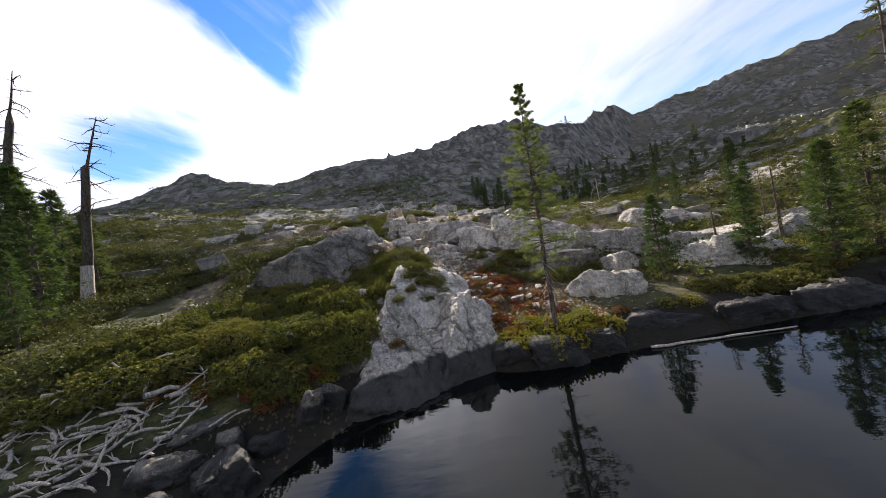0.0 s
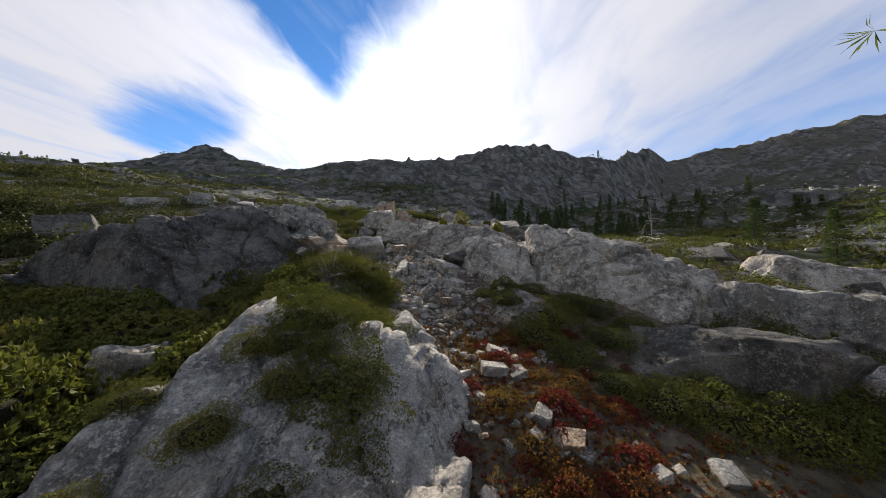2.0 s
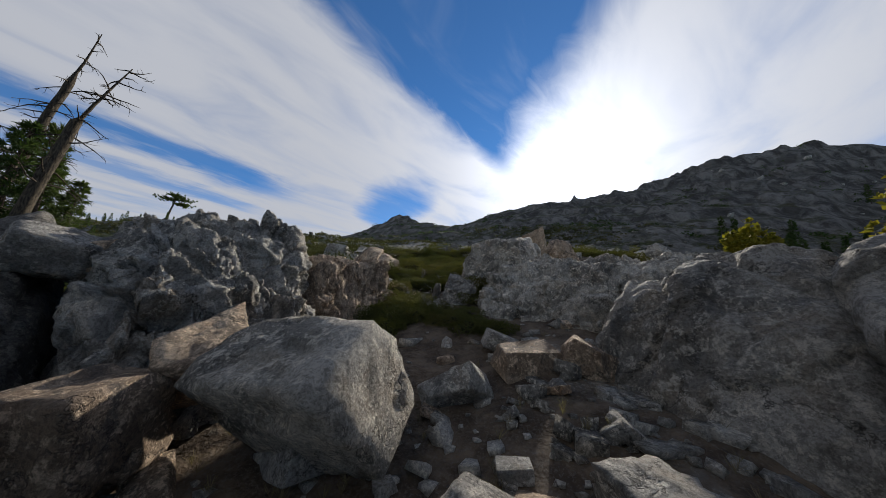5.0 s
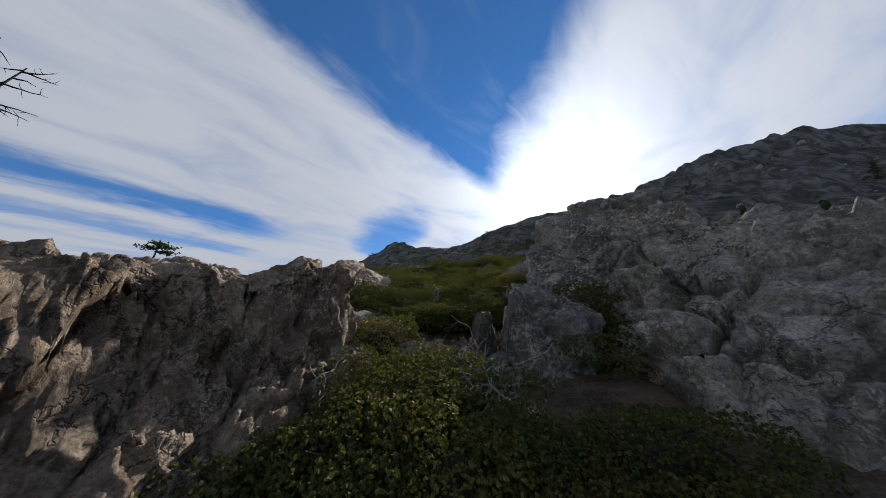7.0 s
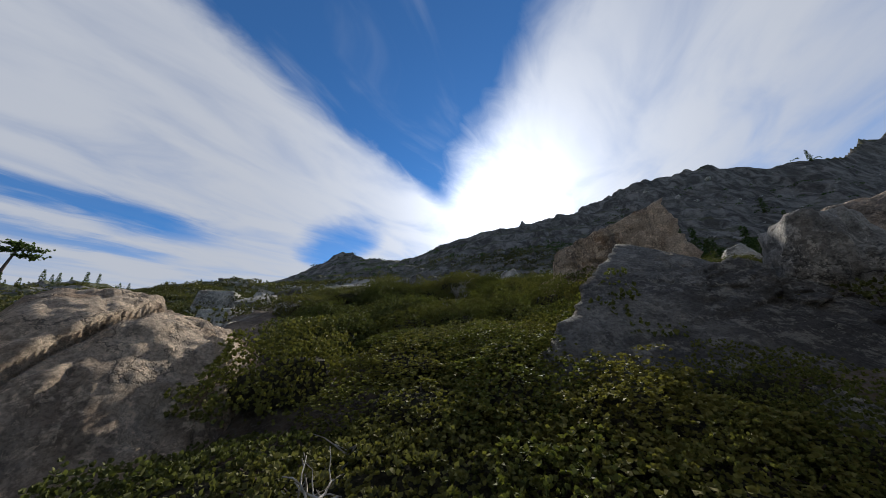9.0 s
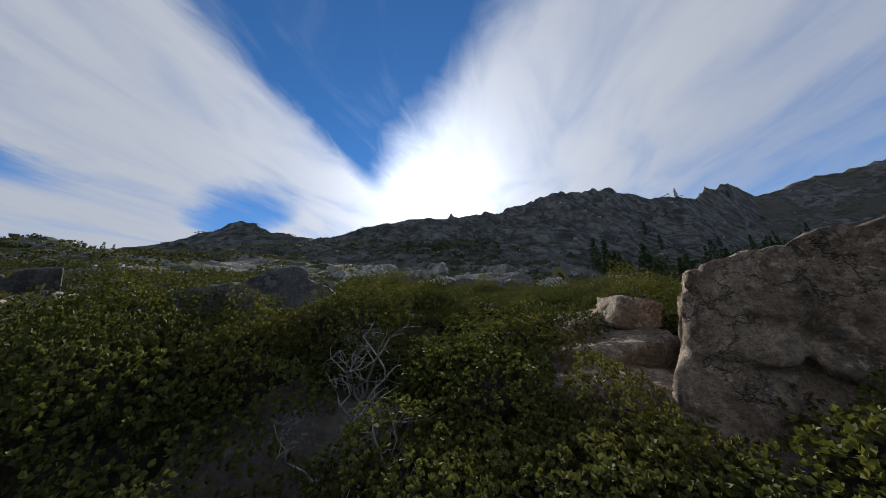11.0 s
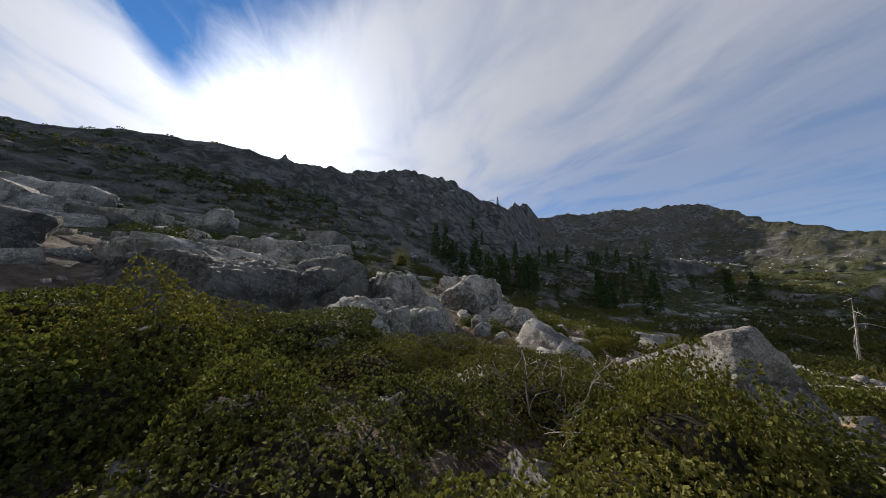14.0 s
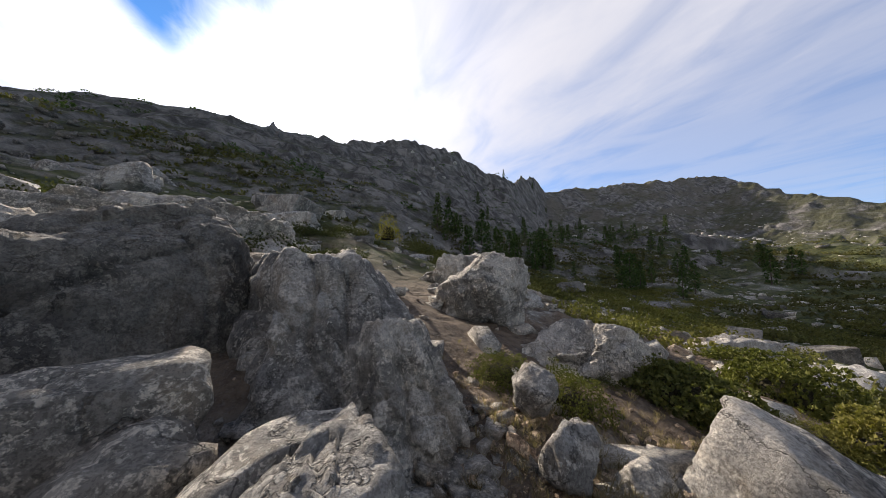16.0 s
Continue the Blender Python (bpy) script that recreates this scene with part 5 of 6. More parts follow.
# brush between the walls
for x, y, s_ in ((-6.45, 34.55, 1.0), (-6.7, 34.95, 1.2), (-6.75, 35.4, 1.25), (-6.3, 35.0, 1.0), (-6.9, 34.3, 1.0), (-6.4, 35.7, 0.9), (-6.5, 33.9, 0.75), (-6.3, 33.3, 0.6), (-6.2, 34.2, 0.8), (-5.9, 34.9, 0.8), (-5.4, 35.3, 0.7), (-4.9, 34.9, 0.6), (-7.8, 38.2, 1.2), (-8.5, 37.7, 1.1), (-9.4, 37.2, 0.75), (-10.4, 37.5, 0.7), (-9.0, 38.2, 1.0), (-10.0, 38.4, 0.7), (-5.6, 37.6, 0.95), (-5.2, 37.2, 0.9), (-5.4, 38.0, 1.1), (-4.5, 35.0, 0.7), (-4.0, 34.7, 0.7), (-4.7, 35.6, 0.7), (-3.5, 34.9, 0.7), (-7.0, 38.4, 1.0), (-6.6, 38.3, 0.6), (-9.9, 37.6, 1.0), (-6.9, 35.4, 0.9), (-7.9, 38.5, 1.1), (-7.2, 39.0, 1.1), (-9.4, 38.1, 1.0), (-6.4, 39.9, 0.6), (-7.9, 36.2, 0.85), (-8.6, 37.9, 1.0), (-8.9, 39.4, 1.1), (-9.9, 39.0, 1.1), (-10.6, 40.2, 1.2), (-7.2, 40.2, 1.1), (-8.3, 41.3, 1.2), (-4.6, 40.2, 1.0), (-9.6, 41.9, 1.1), (-11.6, 41.9, 1.2), (-12.2, 39.3, 0.7), (-6.9, 38.9, 0.8), (-3.6, 41.4, 0.9), (-5.6, 35.4, 0.6), (-11.3, 38.2, 0.8), (-10.2, 37.6, 0.8), (-13.1, 42.4, 1.1), (-6, 42, 1.0), (-7.6, 43.2, 1.1), (-3.4, 34.9, 0.6)):
    plant(NEAR[rnd.randint(4)], x, y, s_, rnd.uniform(0, 360))
# the tall sunlit bushes against the brown cliff
for x, y, s_, top, yaw, kind in ((-6.72, 34.86, 0.58, 7.62, 40, 2), (-6.85, 35.2, 0.55, 7.62, 130, 0), (-6.9, 34.5, 0.5, 7.4, 250, 2)):
    plant(NEAR[kind], x, y, s_, yaw, tall=max(0.6, min(2.0, (top - ground_z(x, y)) / (NEAR[kind]["tall"] * s_))), beside=True)
# the high brush field
scatter((-14, 1.5, 44.5, 61.5), 125, NEAR, (1.05, 1.5), 1.0, keep=lambda x, y: not (x > -3.4 and y < 52.5) and not (x > -2 and y > 60) and not (x > 0.6 and 55 < y))
scatter((-12.5, -3, 41.5, 50), 34, NEAR, (1.1, 1.4), 0.9)
scatter((3, 12, 56, 66), 10, MID, (0.8, 1.2), 1.6)
scatter((0, 5, 61, 66), 8, NEAR, (0.6, 0.9), 1.0)
for k in NEAR + MID + [RED, RUST, GOLD]:
    del k["tall"]


# ---- far brush: low clumps over the whole hillside, uncounted ----
def clump_field(name, label, n, box, size, mat, seed, cond, per=18, leaf=0.34, rise=0.55):
    rng = np.random.RandomState(seed)
    x, y = rng.uniform(box[0], box[1], n * 3), rng.uniform(box[2], box[3], n * 3)
    ok = cond(x, y)
    x, y = x[ok][:n], y[ok][:n]
    z = land(x, y)
    s_ = rng.uniform(size[0], size[1], len(x))
    c = np.repeat(np.stack([x, y, z], -1), per, 0)
    sz = np.repeat(s_, per)[:, None]
    d = rng.normal(size=(len(c), 3)) * (1.0, 1.0, 0.35) + (0, 0, 0.35)
    d /= np.linalg.norm(d, axis=1, keepdims=True)
    d[:, 2] = np.abs(d[:, 2]) * rise
    p = c + d * sz * rng.uniform(0.5, 1.0, (len(c), 1))
    co, f = leaves_mesh(rng, p - d * sz * 0.1, d + (0, 0, 0.5), 3, 1.0, 0.42, 0.9, True)
    k = np.repeat(np.repeat(s_, per), 3 * 3)
    cc = np.repeat(p, 9, 0)
    co = cc + (co - cc) * k[:, None] * leaf
    return tagged(new(name, mesh_of(name, co, f, mat)), label, "brush", kind="stuff")


def brushy(x, y):
    d = np.hypot(x + 3, y - 40)
    return (base(x, y) > 0.6) & (fbm(x * 0.05, y * 0.07, 3) > -0.02) & ((d > 34) | (np.abs(x) > 26)) & (np.hypot(x + 3, y - 50) > 36)


clump_field("brush_mat", "continuous low manzanita mat on the slope", 300, (-42, -15, 12, 40), (1.2, 2.2), DARKBRUSH, 15, lambda x, y: (base(x, y) > 0.5) & (fbm(x * 0.09, y * 0.09, 2) > -0.12), 190, 0.10, 0.8)
clump_field("brush_mat", "low brush mats between shore slabs", 90, (12, 42, 16, 50), (0.9, 1.7), OAKBRUSH, 16, lambda x, y: fbm(x * 0.1, y * 0.1, 2) > -0.05, 80, 0.16)
clump_field("brush_mat", "low brush mats behind the slabs", 70, (-16, 4, 68, 84), (0.8, 1.5), DARKBRUSH, 17, lambda x, y: fbm(x * 0.1, y * 0.1, 2) > -0.1, 320, 0.075)
clump_field("brush_mat", "low brush over the shoulder beside the cliff", 620, (-74, -19, 26, 64), (1.1, 2.0), DARKBRUSH, 18, lambda x, y: fbm(x * 0.08, y * 0.08, 2) > -0.15, 190, 0.08)
clump_field("brush_mat", "green brush mats across the meadow", 760, (4, 54, 58, 92), (0.9, 1.8), OAKBRUSH, 19, lambda x, y: fbm(x * 0.07, y * 0.12, 2) > -0.06, 150, 0.11)
clump_field("brush_mat", "brush between shore slabs and gully", 130, (9, 34, 17, 50), (0.8, 1.5), MANZANITA, 20, lambda x, y: fbm(x * 0.11, y * 0.11, 2) > 0.0, 130, 0.11)
clump_field("brush_mat", "dark green brush among meadow slabs", 420, (5, 50, 60, 90), (0.8, 1.6), MANZANITA, 21, lambda x, y: fbm(x * 0.09 + 4, y * 0.13, 2) > -0.04, 130, 0.11)
clump_field("far_brush", "low green brush mats on the far slope", 2600, (-130, 130, 18, 118), (0.7, 1.5), DARKBRUSH, 5, brushy)
clump_field("far_brush", "yellowing brush mats on the far slope", 1500, (-130, 160, 20, 125), (0.6, 1.3), OAKBRUSH, 6, lambda x, y: brushy(x, y + 9) & (np.hypot(x + 3, y - 50) > 42))
clump_field("crest_brush", "dark shrubs along the crest and ledges", 900, (-230, 160, 115, 225), (0.8, 1.8), FIR, 7, lambda x, y: fbm(x * 0.04, y * 0.04, 3) > 0.02)


# ---- trees ----
def conifer(name, label, height, width, seed, whorls, arms, tufts, needle, mat, bark, category="conifer", lean=(0, 0), bare_to=0.12, dead=0.0, limbs=True, stout=0.016):
    """A spire of whorled drooping branches on a tapering trunk."""
    rng = np.random.RandomState(seed)
    top = thing(name, label, category, "mountain conifers")
    zs = np.linspace(0, height, 9)
    wob = np.cumsum(rng.normal(size=(9, 2)) * 0.012 * height / 9, 0)
    spine = np.stack([wob[:, 0] + lean[0] * (zs / height) ** 1.4, wob[:, 1] + lean[1] * (zs / height) ** 1.4, zs - 0.2], -1)
    r0 = stout * height + 0.02
    part("trunk", mesh_of("trunk", *tube(spine, r0 * (1 - 0.93 * (zs / height)) ** 0.9, 8), bark), top)
    at = lambda z: np.array([np.interp(z, spine[:, 2], spine[:, 0]), np.interp(z, spine[:, 2], spine[:, 1]), z])
    wood, cen, way = [], [], []
    for k in range(whorls):
        f = bare_to + (1 - bare_to) * (k + rng.rand() * 0.7) / whorls
        z = f * height * 0.985
        reach = width * (1 - f) ** 0.75 * rng.uniform(0.65, 1.15) * (0.55 + 0.45 * min(1, (f - bare_to) * 6))
        for a in range(arms):
            if rng.rand() < 0.15:
                continue
            w = 2 * math.pi * (a + rng.rand() * 0.8) / arms + k * 1.3
            L = reach * rng.uniform(0.6, 1.15) + 0.05 * height * 0.1
            d0 = np.array([math.cos(w), math.sin(w), rng.uniform(-0.15, 0.35) - 0.25 * (1 - f)])
            pts, tb = limb(rng, at(z), d0, L, 0.10, 0.03, 0.012 * height * 0.12 + 0.006 + 0.012 * (1 - f), 0.003, 4, 3)
            wood.append(tb)
            if rng.rand() < dead:
                continue
            s_ = rng.uniform(0.25, 1.0, tufts) ** 0.7
            p = np.stack([np.interp(s_, np.linspace(0, 1, 4), pts[:, i]) for i in range(3)], -1)
            cen.append(p + rng.normal(size=p.shape) * 0.04 * L)
            dd = pts[-1] - pts[0]
            side = np.cross(dd, (0, 0, 1)) * rng.choice([-1, 1], tufts)[:, None]
            way.append(dd / (L + 1e-6) + side / (L + 1e-6) * rng.uniform(0, 1.2, tufts)[:, None] + rng.normal(size=p.shape) * 0.25)
    if limbs:
        tagged(part("branchwork", mesh_of("branchwork", *joined(wood), bark), top), kind="stuff")
    cen, way = np.concatenate(cen), np.concatenate(way)
    part("crown", mesh_of("crown", *leaves_mesh(rng, cen, way, needle[0], needle[1], needle[2], needle[3]), mat), top)
    return top


pine = conifer("pine_tree", "open-crowned pine with bare lower twigs beside the lake", 11.6, 2.4, 301, 36, 5, 26, (17, 0.14, 0.032, 1.2), NEEDLE, BARK, "pine", (0.5, 0.6), 0.22, 0.08, True, 0.0095)
pine.location = (4.75, 13.35, 0.35)
rng = np.random.RandomState(302)
tw = []
for k in range(80):
    z = rng.uniform(0.3, 4.2)
    w = rng.uniform(0, 6.28)
    tw.append(limb(rng, (0.03, 0.05 + z * 0.02, z), (math.cos(w), math.sin(w), rng.uniform(-1.0, 0.1)), rng.uniform(0.3, 1.1), 0.25, -0.12, 0.012, 0.003, 6, 3)[1])
part("dead_twigs", mesh_of("dead_twigs", *joined(tw), DEADWOOD), pine, "bare grey dead twigs")

small = conifer("fir_tree", "small dense dark green fir at the shore", 4.9, 1.35, 303, 30, 7, 9, (7, 0.16, 0.07, 1.0), FIR, BARK)
small.location = (12.7, 16.8, 0.7)
tall = conifer("conifer", "tall dark conifer among rocks", 7.0, 1.5, 304, 28, 6, 8, (6, 0.26, 0.07, 1.0), FIR, BARK)
tall.location = (-29.5, 21.5, ground_z(-29.5, 21.5))
tall.scale = (1.7, 1.7, 1.6)
sick = conifer("conifer", "half-bare reddish conifer near the shore", 9.5, 2.0, 305, 24, 5, 7, (7, 0.22, 0.05, 1.1), OAKBRUSH, BARK, dead=0.35)
sick.location = (21.3, 12.9, ground_z(21.3, 12.9))
sick.scale = (1.35, 1.35, 1.4)
for x, y, s_ in ((19.9, 14.6, 0.95), (18.4, 17.2, 0.75), (23.5, 15.5, 1.2), (30, 22, 1.0), (36.6, 46.4, 0.8), (-36, 24, 1.5), (-37.5, 26.6, 1.9), (-36.2, 28.0, 1.65), (-39.5, 27.6, 2.0), (-35, 29.6, 1.3), (-26.5, 18.0, 0.9), (-40, 22, 1.6), (-34, 18.5, 1.3), (29, 34, 0.7), (33, 30, 0.8), (40, 38, 0.9)):
    o = copy_thing(tall, pose(x, y, ground_z(x, y), 0, 0, rnd.uniform(0, 360)))
    o.scale = (s_ * 1.05, s_ * 1.05, s_)
for x, y, s_ in ((25, 21, 0.7), (31, 27, 0.55), (19.0, 19.8, 0.5)):
    o = copy_thing(sick, pose(x, y, ground_z(x, y), 0, 0, rnd.uniform(0, 360)))
    o.scale = (s_, s_, s_)
# far conifers, small with distance
fars = conifer("far_conifer", "distant dark conifer on the mountainside", 8.0, 1.5, 306, 16, 5, 4, (3, 0.55, 0.16, 1.0), FIR, BARK, limbs=False)
fars.location = (38, 105, ground_z(38, 105))
SPOTS = [(14, 40, 98, 112, 26), (40, 100, 80, 125, 34), (60, 170, 120, 190, 24), (-175, -100, 30, 110, 80), (90, 200, 170, 260, 12)]
for x0, x1, y0, y1, n in SPOTS:
    for _ in range(n):
        x, y = rnd.uniform(x0, x1), rnd.uniform(y0, y1)
        s_ = rnd.uniform(0.45, 1.0) if x > -85 else rnd.uniform(0.22, 0.5)
        o = copy_thing(fars, pose(x, y, ground_z(x, y) - 0.3, 0, 0, rnd.uniform(0, 360)))
        o.scale = (s_, s_, s_)


def snag(name, label, base_at, points, r0, seed, broken, mat, arms):
    """A dead standing trunk with bare hooked branches."""
    rng = np.random.RandomState(seed)
    top = thing(name, label, "dead tree", "dead trees")
    top.location = base_at
    pts = np.array(points, float)
    rad = np.interp(np.linspace(0, 1, len(pts)), [0, broken, broken + 0.02, 1], [r0, r0 * 0.72, r0 * 0.30, r0 * 0.08])
    part("trunk", mesh_of("trunk", *tube(pts, rad, 10), mat), top)
    wood = []
    for k in range(arms):
        f = rng.uniform(0.42, 0.99)
        p = np.array([np.interp(f, np.linspace(0, 1, len(pts)), pts[:, i]) for i in range(3)])
        w = rng.uniform(0, 6.28)
        L = rng.uniform(0.8, 2.6) * (1.35 - f)
        q, tb = limb(rng, p, (math.cos(w), math.sin(w), rng.uniform(-0.2, 0.35)), L * 1.6, 0.22, -0.10, 0.06, 0.012, 6, 4)
        wood = [tb]
        for _ in range(3):
            wood.append(limb(rng, q[rng.randint(1, 5)], rng.normal(size=3) + (0, 0, -0.4), L * 0.5, 0.3, -0.1, 0.025, 0.007, 4, 3)[1])
        part("branch", mesh_of("branch", *joined(wood), mat), top)
    return top


def line(a, b_, n=26, wob=0.0, seed=0):
    r = np.random.RandomState(seed)
    s_ = np.linspace(0, 1, n)[:, None]
    return np.array(a) * (1 - s_) + np.array(b_) * s_ + np.cumsum(r.normal(size=(n, 3)) * wob, 0) * (1, 1, 0)


old_snag = snag("snag", "broken-topped dead trunk with mossy bark", (-33.2, 26.8, 3.9), np.vstack([line((0, 0, 0), (0.6, 1.5, 14.8), 19, 0.02, 1), line((0.65, 1.7, 15.2), (0.8, 3.2, 20.6), 9, 0.02, 2)]), 0.40, 311, 0.68, DARKWOOD, 30)
part("bare_base", mesh_of("bare_base", *tube(line((0, 0, -0.3), (0.2, 0.5, 5.2), 8, 0.01, 6), np.linspace(0.50, 0.42, 8), 10), DEADWOOD), old_snag, "bark-stripped pale lower trunk")
snag("snag", "tall bare dead tree with hooked branches", (-38.5, 25.2, 4.5), line((0, 0, 0), (1.2, 3.0, 24.5), 24, 0.03, 3), 0.34, 312, 0.8, DARKWOOD, 34)
snag("dead_pole", "thin bleached dead trunk standing in the meadow", (36.3, 62.2, ground_z(36.3, 62.2) - 0.2), line((0, 0, 0), (-0.3, -0.4, 6.4), 12, 0.02, 4), 0.09, 313, 0.8, DEADWOOD, 6)

# the flat-topped tree on the shoulder
flat_tree = thing("windswept_tree", "windswept flat-topped pine on the skyline", "pine")
flat_tree.location = (-158, 56.5, ground_z(-158, 56.5))
fz = 49.6 - flat_tree.location.z
pts = line((0, 0, -0.5), (0.5, 1.5, fz), 8, 0.1, 5)
part("trunk", mesh_of("trunk", *tube(pts, np.linspace(0.5, 0.2, 8), 8), BARK), flat_tree)
rng = np.random.RandomState(314)
cen = np.concatenate([rng.normal(size=(90, 3)) * (1.5, 1.5, 0.28) + pts[-1] + (ox, oy, oz) for ox, oy, oz in ((0, 0, 0.3), (0.8, 1.9, -0.8), (-0.5, -2.4, -1.6), (0.3, 2.6, -2.9))])
part("crown", mesh_of("crown", *leaves_mesh(rng, cen, rng.normal(size=cen.shape) * (1, 1, 0.3), 6, 0.7, 0.3), FIR), flat_tree)

# bare dead shrubs among the brush
def dead_shrub(x, y, size, seed):
    rng = np.random.RandomState(seed)
    x, y = (float(w) for w in on_shelf(x, y)[:2])
    top = thing("dead_shrub", "bare bleached dead shrub among green brush", "dead shrub", "dead shrubs")
    top.location = (x, y, ground_z(x, y) - 0.05)
    for _ in range(9):
        w = rng.uniform(0, 6.28)
        q, tb = limb(rng, (0, 0, 0), (math.cos(w), math.sin(w), rng.uniform(0.3, 1.4)), size * rng.uniform(0.7, 1.2), 0.28, 0.0, 0.018, 0.006, 7, 4)
        wood = [tb]
        for _ in range(7):
            p = q[rng.randint(2, 7)]
            r, tb = limb(rng, p, rng.normal(size=3) + (0, 0, 0.5), size * rng.uniform(0.2, 0.5), 0.35, 0.0, 0.008, 0.003, 5, 3)
            wood.append(tb)
            wood.append(limb(rng, r[2], rng.normal(size=3) + (0, 0, 0.4), size * 0.2, 0.3, 0.0, 0.004, 0.002, 4, 3)[1])
        part("branch", mesh_of("branch", *joined(wood), DEADWOOD), top)
    return top


for x, y, size, seed in ((-6.35, 36.15, 0.8, 801), (-6.0, 35.7, 0.6, 802), (-7.3, 38.5, 0.7, 803), (-6.9, 38.9, 0.6, 804), (-7.4, 35.0, 0.8, 805), (-8.9, 39.0, 0.7, 806), (-9.2, 48.0, 0.9, 807), (-8.6, 47.2, 0.8, 808), (-3.2, 57.8, 1.0, 809), (-2.3, 60.6, 0.9, 810), (-1.5, 58.6, 0.9, 811), (-3.2, 24.0, 1.1, 812)):
    dead_shrub(x, y, size, seed)

# leafy saplings on the slab
for x, y, z, s_ in ((2.2, 33.4, 7.25, 0.95), (0.9, 34.4, 7.4, 0.5), (4.6, 32.6, 6.8, 0.6), (0.3, 81.3, 16.7, 1.3)):
    tr = bush_template("sapling", int(x * 10) + 400, (0.75 * s_, 0.75 * s_, 1.5 * s_), 520, 5, 0.085, 0.3, GOLDEN, "young broadleaf sapling rooted among slabs", "sapling", "saplings")
    tr.location = (x, y, z)

# ---- outcrops and blocks scattered over the hillside ----
BLOCKS = []
for k in range(7):
    p, f = rock_body(700 + k, (1.0, 0.75, 0.6), 4, 9, 50, 0.05, ((0.7, 0.05),))
    mat_ = (GRANITE, GRANITE_PALE, GRANITE_DARK, GRANITE_PALE)[k % 4]
    BLOCKS.append(mesh_of("boulder", p, f, mat_) if k % 2 else hull_mesh("boulder", 720 + k, (1.0, 0.75, 0.6), mat_, 7, 0.25, 0.05))
rnd = np.random.RandomState(78)
for x0, x1, y0, y1, n, lo, hi in ((-60, -17, 24, 62, 46, 0.6, 2.2), (10, 40, 20, 50, 30, 0.6, 1.8), (8, 60, 58, 92, 60, 0.5, 1.9), (-30, 10, 70, 98, 40, 0.8, 2.6), (2, 14, 34, 52, 24, 0.7, 2.0), (-32, -18, 46, 64, 12, 0.6, 1.4)):
    for _ in range(n):
        x, y = rnd.uniform(x0, x1), rnd.uniform(y0, y1)
        s_ = lo * (hi / lo) ** (rnd.rand() ** 1.6)
        ob = new("boulder", BLOCKS[rnd.randint(7)])
        ob.matrix_basis = pose(x, y, ground_z(x, y) - 0.08 * s_, rnd.normal(0, 14), rnd.normal(0, 14), rnd.uniform(0, 360))
        ob.scale = (s_ * 1.3, s_, s_ * 0.85)
        tagged(ob, "granite block embedded in the brushy hillside", "rock", "hillside blocks")

# ---- loose stones ----
STONES = [hull_mesh("stone", 500 + k, (0.5, 0.36, 0.22), (GRANITE, GRANITE_TAN, GRANITE_PALE)[k % 3], 4, 0.3, 0.07) for k in range(12)]


def stone(x, y, s_, k, yaw, tip, group="scree stones", label="angular loose granite stone in the scree", z=None):
    x, y = (float(w) for w in on_shelf(x, y)[:2])
    ob = new("stone", STONES[k])
    ob.matrix_basis = pose(x, y, (ground_z(x, y) if z is None else z) + 0.10 * s_, tip[0], tip[1], yaw)
    ob.scale = (s_, s_, s_)
    return tagged(ob, label, "stone", group)


def strew(n, centre, spread, size, seed):
    r = np.random.RandomState(seed)
    for _ in range(int(n * 0.66)):
        x, y = r.normal(centre[0], spread[0]), r.normal(centre[1], spread[1])
        stone(x, y, size[0] * (size[1] / size[0]) ** (r.rand() ** 2.2), r.randint(12), r.uniform(0, 360), r.normal(0, 16, 2))


strew(40, (1.8, 20.5), (1.0, 1.6), (0.22, 0.8), 1)
strew(36, (4.0, 16.6), (1.6, 1.3), (0.2, 1.0), 11)
strew(44, (0.6, 24.5), (0.9, 1.4), (0.25, 0.95), 2)
strew(90, (-1.0, 28.6), (1.7, 1.6), (0.22, 1.0), 3)
strew(60, (-2.9, 28.6), (1.2, 1.0), (0.2, 0.8), 13)
strew(24, (2.0, 29.3), (1.0, 0.8), (0.25, 0.9), 14)
strew(44, (-2.2, 32.4), (1.3, 1.6), (0.25, 1.2), 4)
strew(70, (-9.0, 36.3), (1.0, 0.5), (0.15, 0.5), 5)
strew(26, (-6.7, 48.9), (0.5, 0.6), (0.3, 0.9), 15)
strew(30, (-0.2, 63.2), (1.0, 1.2), (0.15, 0.6), 6)
strew(16, (22, 68), (9, 5), (0.6, 1.6), 7)
strew(14, (5.0, 57.0), (1.6, 1.6), (0.3, 1.0), 8)


